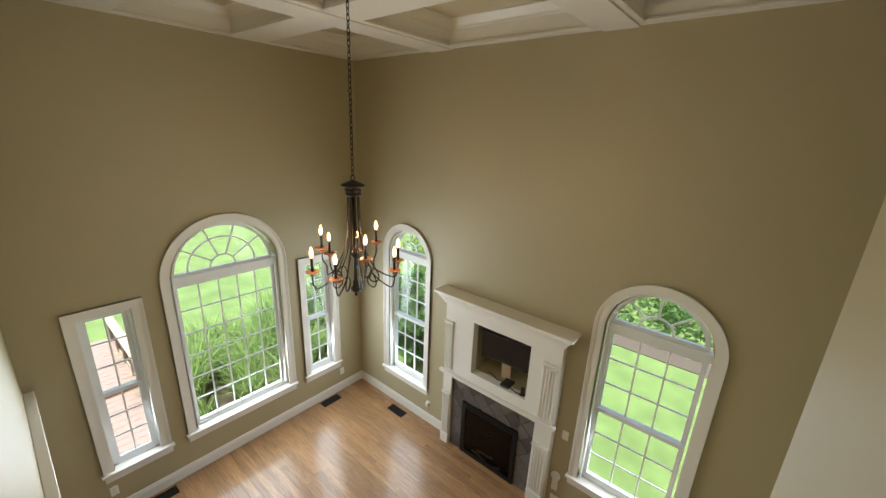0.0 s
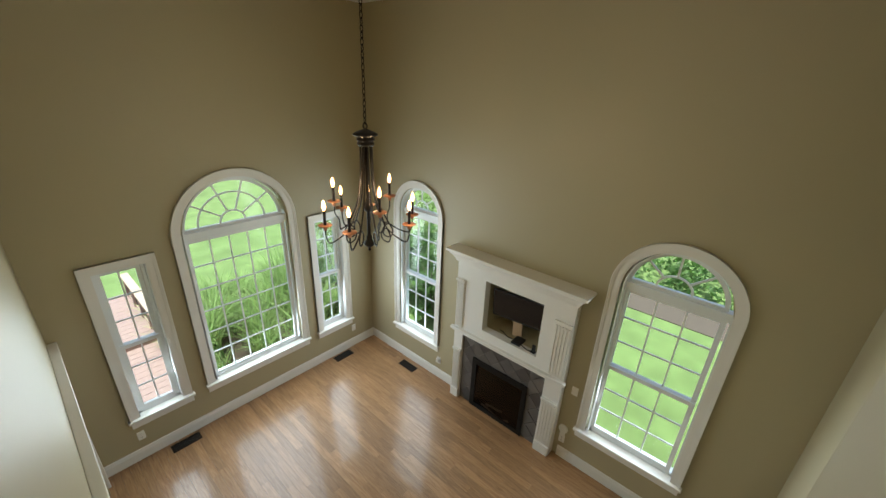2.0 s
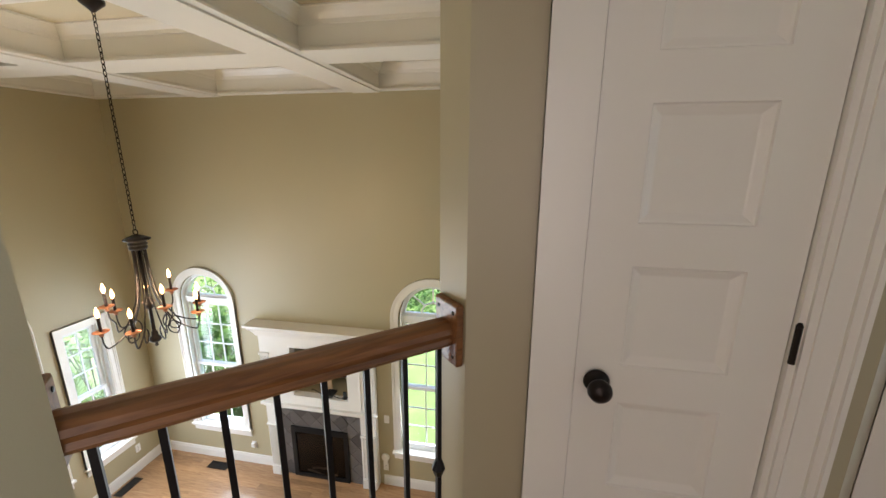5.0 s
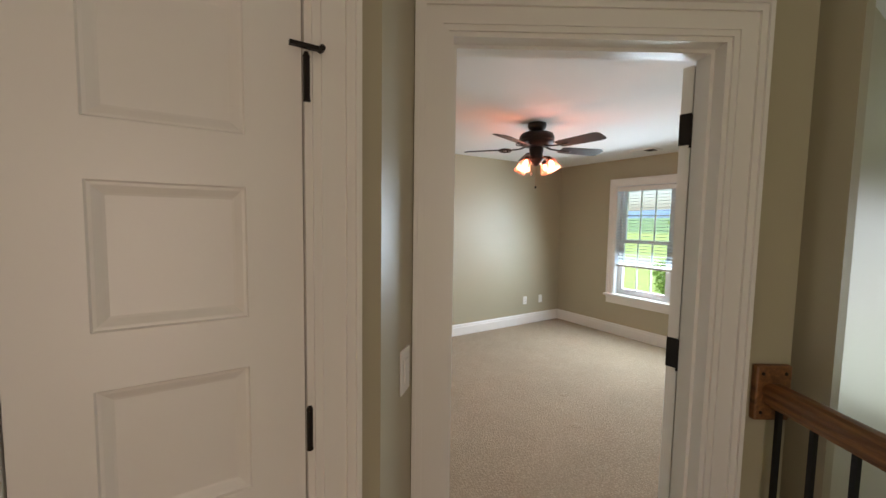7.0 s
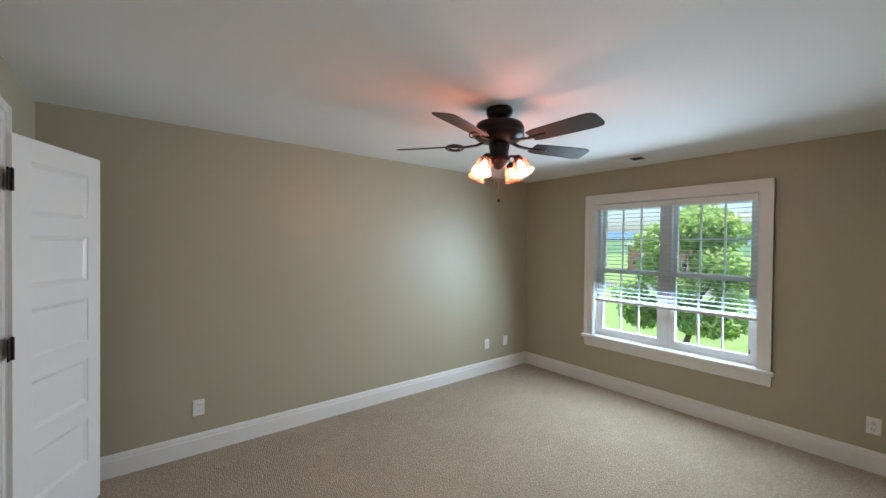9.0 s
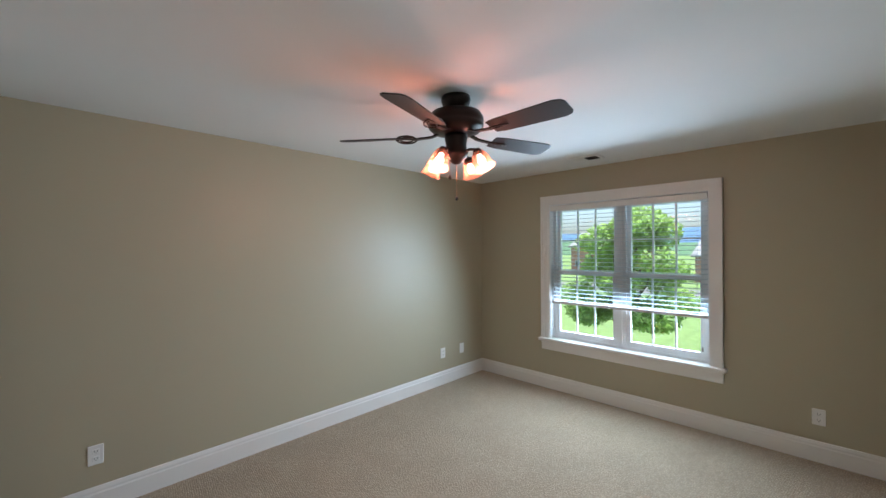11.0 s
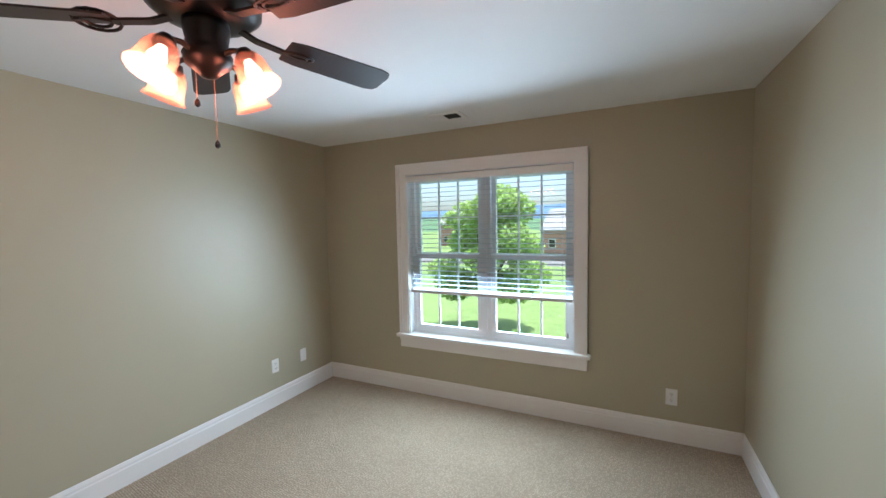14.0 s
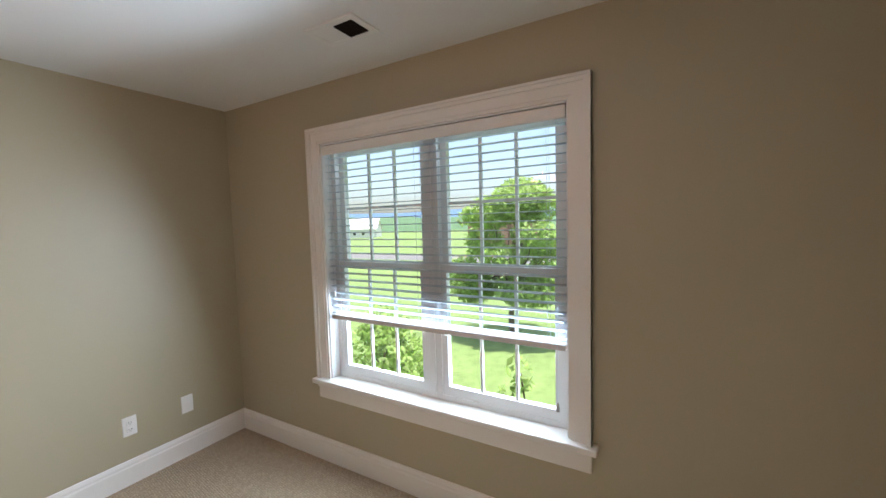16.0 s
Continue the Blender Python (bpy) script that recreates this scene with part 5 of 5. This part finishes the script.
def leaf_mat(name, colour, spread=0.35):
    m = bpy.data.materials.new(name)
    m.use_nodes = True
    n, l = m.node_tree.nodes, m.node_tree.links
    b = n["Principled BSDF"]
    gi = n.new("ShaderNodeNewGeometry")
    mx = n.new("ShaderNodeMix")
    mx.data_type = "RGBA"
    mx.inputs[6].default_value = (*[c * (1 - spread) for c in colour], 1)
    mx.inputs[7].default_value = (*[min(1, c * (1 + spread)) for c in colour], 1)
    l.new(gi.outputs["Random Per Island"], mx.inputs[0])
    l.new(mx.outputs[2], b.inputs["Base Color"])
    b.inputs["Roughness"].default_value = 0.55
    tr = n.new("ShaderNodeBsdfTranslucent")
    l.new(mx.outputs[2], tr.inputs[0])
    ms = n.new("ShaderNodeMixShader")
    ms.inputs[0].default_value = 0.5
    l.new(b.outputs[0], ms.inputs[1])
    l.new(tr.outputs[0], ms.inputs[2])
    l.new(ms.outputs[0], n["Material Output"].inputs[0])
    return m


M_LEAF = leaf_mat("tree_leaf", (0.36, 0.50, 0.15))
M_BLADE = leaf_mat("tall_grass_blade", (0.34, 0.47, 0.16), 0.4)
M_SHRUB = leaf_mat("shrub_leaf", (0.13, 0.24, 0.06))
M_BARK = mat("grey_bark", (0.13, 0.10, 0.075), 0.95, spread=0.3, scale=12, bump=0.2, bump_scale=40)
M_MULCH = mat("brown_mulch", (0.11, 0.085, 0.065), 0.95, spread=0.4, scale=14, bump=0.2, bump_scale=50)


def leaves(name, blobs, count, size, material, parent=None, seed=1, flat=0.5):
    """Many small folded leaves scattered through ellipsoids (centre, radii)."""
    r = random.Random(seed)
    vs, fs = [], []
    vol = [b[1][0] * b[1][1] * b[1][2] for b in blobs]
    tot = sum(vol)
    for (c, rad), v in zip(blobs, vol):
        for _ in range(int(count * v / tot)):
            while True:
                p = Vector((r.uniform(-1, 1), r.uniform(-1, 1), r.uniform(-1, 1)))
                d = p.length
                if d < 1 and r.random() < 0.25 + 0.75 * d ** 2:
                    break
            q = Vector((c[0] + p.x * rad[0], c[1] + p.y * rad[1], c[2] + p.z * rad[2]))
            s = size * r.uniform(0.6, 1.35)
            e = Euler((r.uniform(-1, 1), r.uniform(-1, 1), r.uniform(0, 6.28))).to_matrix()
            i = len(vs)
            for w in ((-0.5, 0, 0), (0, -0.28, -0.06), (0.55, 0, 0), (0, 0.28, -0.06)):
                vs.append(q + e @ (Vector(w) * s))
            fs.append((i, i + 1, i + 2, i + 3))
    me = bpy.data.meshes.new(name)
    me.from_pydata([tuple(v) for v in vs], [], fs)
    me.materials.append(material)
    ob = new(name, me)
    if parent is not None:
        ob.parent = parent
    return ob


def tree(x, y, h, blobs, leaf, count, label, seed, trunk=0.11, limbs=7, material=None):
    """Trunk with tapered limbs reaching into the crown's clumps."""
    ob = thing("tree", pose(x, y, GR), label, "tree", "trees")
    bm = bmesh.new()
    r = random.Random(seed)

    def limb(a, b, r0, r1, n=5):
        pts = [a.lerp(b, i / n) + (Vector((r.uniform(-1, 1), r.uniform(-1, 1), 0)) * (0.04 * (b - a).length) if 0 < i < n else Vector((0, 0, 0))) for i in range(n + 1)]
        rows = []
        t = (b - a).normalized()
        u = t.cross(Vector((0.3, 0.9, 0.1))).normalized()
        v = t.cross(u)
        for i, p in enumerate(pts):
            rr = r0 + (r1 - r0) * i / n
            rows.append([bm.verts.new(p + (u * math.cos(k) + v * math.sin(k)) * rr) for k in [2 * math.pi * j / 8 for j in range(8)]])
        for p, q in zip(rows, rows[1:]):
            for j in range(8):
                bm.faces.new((p[j], p[(j + 1) % 8], q[(j + 1) % 8], q[j]))

    limb(Vector((0, 0, -0.05)), Vector((0.05, 0.03, h * 0.62)), trunk, trunk * 0.5, 7)
    for c, rad in blobs:
        limb(Vector((0.03, 0.02, r.uniform(0.22, 0.5) * h)), Vector(c), trunk * 0.42, 0.012)
    part("trunk", bm, M_BARK, ob, smooth=True)
    leaves("crown", blobs, count, leaf, material or M_LEAF, ob, seed)
    return ob


def clumps(r0, h0, h1, n, seed, rr=(0.7, 1.2)):
    r = random.Random(seed)
    out = []
    for i in range(n):
        a = r.uniform(0, 6.28)
        z = r.uniform(h0, h1)
        k = (1 - ((z - h0) / (h1 - h0) - 0.42) ** 2 * 2.2)
        d = r0 * k * r.uniform(0.25, 1.0)
        s = r.uniform(*rr)
        out.append(((d * math.cos(a), d * math.sin(a), z), (s, s, s * 0.7)))
    return out


tree(13.3, 2.7, 6.2, clumps(2.5, 1.9, 6.0, 26, 3, (0.6, 1.05)), 0.23, 13000, "young leafy shade tree on the lawn", 3, 0.13)
tree(4.2, 1.9, 3.4, clumps(0.95, 1.4, 3.0, 12, 8, (0.3, 0.55)), 0.13, 3000, "small leafy tree beside the house", 8, 0.05)
tree(2.7, -1.25, 3.3, [((0.05, 0.0, 3.0), (0.16, 0.16, 0.28)), ((-0.12, 0.15, 2.7), (0.13, 0.13, 0.2)), ((0.12, 0.2, 2.45), (0.12, 0.12, 0.2))], 0.11, 130, "thin sapling with sparse leaves", 11, 0.012)
tree(30, -9, 8, clumps(2.6, 2.6, 7.0, 18, 5, (0.8, 1.3)), 0.35, 4000, "round tree farther down the lawn", 5, 0.18)

# shrubs by the north-west corner and behind the lawn
k = 0
for x, y, s, hh in ((-11.5, 0.5, 0.6, 1.7), (-11.9, 1.5, 0.8, 2.0), (-11.0, 1.9, 0.7, 1.8), (-12.8, 0.9, 0.8, 2.1), (-10.2, 1.5, 0.55, 1.6), (-9.4, 2.2, 0.6, 1.6), (-10.6, 3.1, 0.9, 2.4), (-12.0, 3.2, 0.9, 2.3)):
    k += 1
    ob = thing("shrub", pose(x, y, GR), "leafy green shrub beside the window", "shrub", "shrubs")
    bm = bmesh.new()
    for j in range(5):
        a = j * 1.26
        add_sweep(bm, [(0, 0, -0.03), (0.2 * s * math.cos(a), 0.2 * s * math.sin(a), hh * 0.4), (0.5 * s * math.cos(a), 0.5 * s * math.sin(a), hh * 0.8)], circle(0.012, 6))
    part("stems", bm, M_BARK, ob)
    leaves("foliage", clumps(s * 0.8, 0.15, hh, 10, 20 + k, (s * 0.35, s * 0.6)), 900, 0.15, M_SHRUB if k % 2 else M_LEAF, ob, 30 + k)
ob = leaves("hedge_bank", [((-6 + i * 1.6, 7.7 + 0.3 * math.sin(i * 2.1), GR + 0.45), (1.3, 1.3, 0.8)) for i in range(-4, 8)], 9000, 0.17, M_SHRUB, None, 77)
tagged(ob, "long bank of leafy green ground cover", "hedge", kind="stuff")
slab("mulch_strip", [(-13, 5.1), (7, 5.1), (7, 6.5), (-13, 6.5)], GR - 0.02, GR + 0.02, M_MULCH, "brown mulch strip before the hedge", "mulch")
slab("garden_bed", [(-13.0, -2.5), (-10.33, -2.5), (-10.33, 1.0), (-13.0, 1.0)], GR - 0.02, GR + 0.025, M_MULCH, "brown mulch bed below the arched window", "garden bed")


def tall_grass(name, spots, seed, label):
    """Clumps of long arching blades."""
    r = random.Random(seed)
    vs, fs = [], []
    for x, y, hh, n in spots:
        for _ in range(n):
            a = r.uniform(0, 6.28)
            L = hh * r.uniform(0.65, 1.15)
            lean = r.uniform(0.25, 1.0)
            bx, by = x + r.gauss(0, 0.09), y + r.gauss(0, 0.09)
            w = r.uniform(0.011, 0.021)
            dx, dy = math.cos(a), math.sin(a)
            i = len(vs)
            for t in (0, 0.35, 0.7, 1.0):
                d = lean * L * t ** 1.8 * 0.75
                z = L * (t - 0.38 * lean * t ** 2.4)
                ww = w * (1 - t) ** 0.6 + 0.001
                vs.append((bx + dx * d - dy * ww, by + dy * d + dx * ww, GR + z))
                vs.append((bx + dx * d + dy * ww, by + dy * d - dx * ww, GR + z))
            for j in (0, 2, 4):
                fs.append((i + j, i + j + 1, i + j + 3, i + j + 2))
    me = bpy.data.meshes.new(name)
    me.from_pydata(vs, [], fs)
    me.materials.append(M_BLADE)
    return tagged(new(name, me), label, "tall grass", kind="stuff")


rg = random.Random(12)
spots = [(rg.uniform(-13.6, -12.1), rg.uniform(-2.3, 0.8), rg.uniform(0.8, 1.25), 150) for _ in range(26)]
spots += [(rg.uniform(-12.1, -11.3), rg.uniform(-1.9, 0.4), rg.uniform(0.6, 0.95), 130) for _ in range(10)]
spots += [(-10.75, -2.35, 0.42, 90), (-11.2, -2.3, 0.4, 90), (-11.6, -2.2, 0.5, 90), (-11.9, -2.1, 0.5, 100), (-10.8, -0.9, 0.5, 90), (-11.0, -1.3, 0.35, 60)]
tall_grass("tall_grass", spots, 13, "dense clumps of tall arching ornamental grass")

# deck with steps and a low railing outside the narrow window
M_DECK = mat("weathered_deck_board", (0.36, 0.25, 0.22), 0.75, spread=0.2, scale=8, bump=0.05, bump_scale=40, stretch=(6, 1, 6))
dk = thing("deck", pose(0, 0, 0), "reddish-grey timber deck with steps", "deck")
first = None
for i in range(30):
    x = -10.36 - 0.145 * (i + 1)
    lvl = GR + (0.20 if i < 7 else 0.36 if i < 17 else 0.52)
    m = pose(x, -7.0, lvl)
    if first is None:
        first = box_part("plank", (0, 0, -0.03), (0.139, 4.42, 0), M_DECK, dk, at=m)
    else:
        share("plank", first, dk, m)
for i, lvl in ((7, 0.20), (17, 0.36)):
    x = -10.36 - 0.145 * i
    box_part("riser", (x - 0.012, -7.0, GR + lvl - 0.2), (x, -2.58, GR + lvl + 0.13), M_DECK, dk)
M_PALE = mat("pale_cut_timber", (0.55, 0.42, 0.31), 0.7, spread=0.15)
rl = thing("deck_railing", pose(0, 0, 0), "low timber deck railing with dark posts", "railing")
for i in range(6):
    x = -11.95 - 0.52 * i
    box_part("post", (x - 0.045, -2.66, GR), (x + 0.045, -2.57, GR + 0.95), M_DECK, rl)
    for j in range(5):
        if i < 5:
            box_part("picket", (x - 0.09 - j * 0.085 - 0.016, -2.63, GR + 0.55), (x - 0.09 - j * 0.085 + 0.016, -2.60, GR + 0.9), M_DARK, rl)
box_part("top_rail", (-14.6, -2.68, GR + 0.95), (-11.9, -2.55, GR + 0.985), M_PALE, rl)
box_part("low_rail", (-14.6, -2.645, GR + 0.53), (-11.9, -2.585, GR + 0.57), M_PALE, rl)

# road, far houses and hills beyond the bedroom window
slab("road", [(40, -200), (47, -200), (47, 200), (40, 200)], GR - 0.02, GR + 0.012, mat("pale_asphalt", (0.16, 0.155, 0.15), 0.9, spread=0.15, scale=1.0), "pale asphalt road", "road")
slab("drive", [(24, -13), (41, -15), (41, -10.5), (24, -9)], GR - 0.02, GR + 0.016, mat("concrete_drive", (0.42, 0.40, 0.37), 0.9, spread=0.1), "pale concrete drive", "drive")


def house(x, y, w, d, h, turn, wallm, roofm, label):
    ob = thing("house", pose(x, y, GR, 0, 0, turn), label, "house", "far houses")
    bm = bmesh.new()
    add_box(bm, (-w / 2, -d / 2, 0), (w / 2, d / 2, h))
    for s in (-1, 1):
        v = [bm.verts.new(p) for p in ((s * w / 2, -d / 2, h), (s * w / 2, d / 2, h), (s * w / 2, 0, h + d * 0.32))]
        bm.faces.new(v)
    part("wall", bm, wallm, ob)
    bm = bmesh.new()
    for s in (-1, 1):
        a = [bm.verts.new(p) for p in ((-w / 2 - 0.4, s * (d / 2 + 0.4), h - 0.15), (w / 2 + 0.4, s * (d / 2 + 0.4), h - 0.15), (w / 2 + 0.4, 0, h + d * 0.32 + 0.06), (-w / 2 - 0.4, 0, h + d * 0.32 + 0.06))]
        b = [bm.verts.new((v.co.x, v.co.y, v.co.z + 0.22)) for v in a]
        bm.faces.new(a[::-1])
        bm.faces.new(b)
        for i in range(4):
            bm.faces.new((a[i], a[(i + 1) % 4], b[(i + 1) % 4], b[i]))
    part("roof", bm, roofm, ob)
    n = max(2, int(w / 3))
    for fl_ in range(max(1, int(h / 2.7))):
        for i in range(n):
            xx = -w / 2 + w * (i + 0.5) / n
            wi = box_part("window", (xx - 0.55, -d / 2 - 0.05, 0.9 + fl_ * 2.7), (xx + 0.55, -d / 2 + 0.02, 2.2 + fl_ * 2.7), M_VINYL, ob)
            box_part("pane", (xx - 0.47, -d / 2 - 0.07, 0.98 + fl_ * 2.7), (xx + 0.47, -d / 2 - 0.05, 2.12 + fl_ * 2.7), M_SCREEN, wi)
    return ob


M_BRICK = mat("red_brick", (0.40, 0.22, 0.17), 0.9, spread=0.2, scale=3)
M_SIDING = mat("pale_siding", (0.66, 0.65, 0.62), 0.8)
M_ROOF = mat("grey_shingle", (0.30, 0.29, 0.29), 0.9, spread=0.2)
M_TINROOF = mat("pale_metal_roof", (0.68, 0.68, 0.66), 0.5)
house(62, 1, 15, 10, 3.6, -98, M_BRICK, M_ROOF, "red brick house with a grey roof across the road")
house(60, -18, 13, 10, 5.2, -88, M_SIDING, M_ROOF, "pale sided house with a grey roof across the road")
house(112, 104, 20, 12, 3.2, -60, M_SIDING, M_TINROOF, "low white barn with a pale metal roof")
house(78, 28, 13, 9, 5, -100, M_BRICK, M_ROOF, "red brick house far down the road")


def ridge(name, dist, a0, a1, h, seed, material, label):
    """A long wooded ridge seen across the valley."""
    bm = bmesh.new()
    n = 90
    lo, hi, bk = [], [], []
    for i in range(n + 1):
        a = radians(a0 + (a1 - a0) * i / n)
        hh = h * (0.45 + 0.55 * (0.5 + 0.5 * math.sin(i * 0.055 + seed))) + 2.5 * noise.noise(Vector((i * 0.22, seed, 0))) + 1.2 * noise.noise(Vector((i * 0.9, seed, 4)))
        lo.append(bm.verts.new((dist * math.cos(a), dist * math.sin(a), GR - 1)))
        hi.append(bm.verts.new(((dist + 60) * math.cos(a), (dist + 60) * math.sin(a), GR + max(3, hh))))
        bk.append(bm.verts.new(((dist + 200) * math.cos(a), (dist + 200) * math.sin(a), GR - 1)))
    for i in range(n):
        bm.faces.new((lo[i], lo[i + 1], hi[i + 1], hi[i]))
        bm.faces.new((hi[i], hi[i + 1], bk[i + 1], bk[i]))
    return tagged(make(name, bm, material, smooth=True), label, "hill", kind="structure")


# the far ridge carries the blue of distance haze in its base colour
ridge("backdrop_hill", 700, -60, 110, 58, 1.4, mat("haze_blue_hill", (0.09, 0.16, 0.26), 1.0, spread=0.15, scale=0.02, bump=0), "wooded ridge across the valley, haze blue put into its colour")
ridge("backdrop_woods", 240, -50, 120, 13, 4.0, mat("far_green_woods", (0.08, 0.15, 0.07), 1.0, spread=0.4, scale=0.15, bump=0), "green line of far woods")


# ---------------------------------------------------------------- oak boards of the great room
lens = (0.62, 0.78, 0.95, 1.15, 1.4)
meshes = {}
fl = tagged(new("floor_boards"), "honey oak strip floor with a satin finish", "floor", kind="structure")
rng = random.Random(4)
wid = 0.0826
y = GY - 0.002
row = 0
while y - wid > SY - 0.3:
    x = GX + 0.002 - rng.random() * 0.5
    while x < GE - 0.02:
        L = rng.choice(lens)
        a = max(x, GX + 0.001)
        full = x >= GX and x + L < GE
        if full:
            if L not in meshes:
                bm = bmesh.new()
                add_box(bm, (0, -wid + 0.0012, -0.012), (L - 0.0012, 0, 0.0))
                o = make("board", bm, M_OAK, fl, at=pose(x, y, GZ))
                meshes[L] = o
            else:
                share("board", meshes[L], fl, pose(x, y, GZ))
        else:
            b = min(x + L - 0.0012, GE)
            bm = bmesh.new()
            add_box(bm, (0, -wid + 0.0012, -0.012), (b - a, 0, 0.0))
            make("board", bm, M_OAK, fl, at=pose(a, y, GZ))
        x += L
    y -= wid
    row += 1


# ---------------------------------------------------------------- daylight in the openings, a fill for the hall, and lamps of the place
for nm, y, z, w, h, watts in (("sky_light_1", -3.075, -1.45, 0.42, 1.6, 7), ("sky_light_2", -1.91, -1.25, 1.15, 2.2, 22), ("sky_light_3", -0.755, -1.45, 0.42, 1.6, 7)):
    window_light(nm, (GX + 0.03, y, z), (GX + 1, y, z - 0.15), w, h, watts, (0.93, 0.98, 1.0))
for nm, x, z, w, h, watts in (("sky_light_4", -9.25, -1.3, 0.72, 2.1, 11), ("sky_light_5", -6.12, -1.3, 0.84, 2.1, 14)):
    window_light(nm, (x, GY - 0.03, z), (x, GY - 1, z - 0.15), w, h, watts, (0.93, 0.98, 1.0))
window_light("sky_light_6", (-0.035, -1.687, 1.25), (-1, -1.687, 0.93), 1.4, 1.3, 28, (0.72, 0.88, 1.0), 160)
window_light("sky_light_8", (WT + 0.03, -1.67, 1.3), (-1, -1.67, 1.1), 1.5, 1.4, 2.5, (0.72, 0.88, 1.0))
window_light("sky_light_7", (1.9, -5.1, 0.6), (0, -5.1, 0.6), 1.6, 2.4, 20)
# added warm fill from behind the landing, no lamp of the house
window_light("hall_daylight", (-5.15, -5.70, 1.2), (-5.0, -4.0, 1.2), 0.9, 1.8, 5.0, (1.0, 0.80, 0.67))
for i, p in enumerate(FANL):
    bulb_light("fan_lamp", p, 1.6, 0.010, (1.0, 0.50, 0.36))
for p in CHAND[::3]:
    bulb_light("candle_lamp", p, 3.6, 0.02, (1.0, 0.72, 0.40))
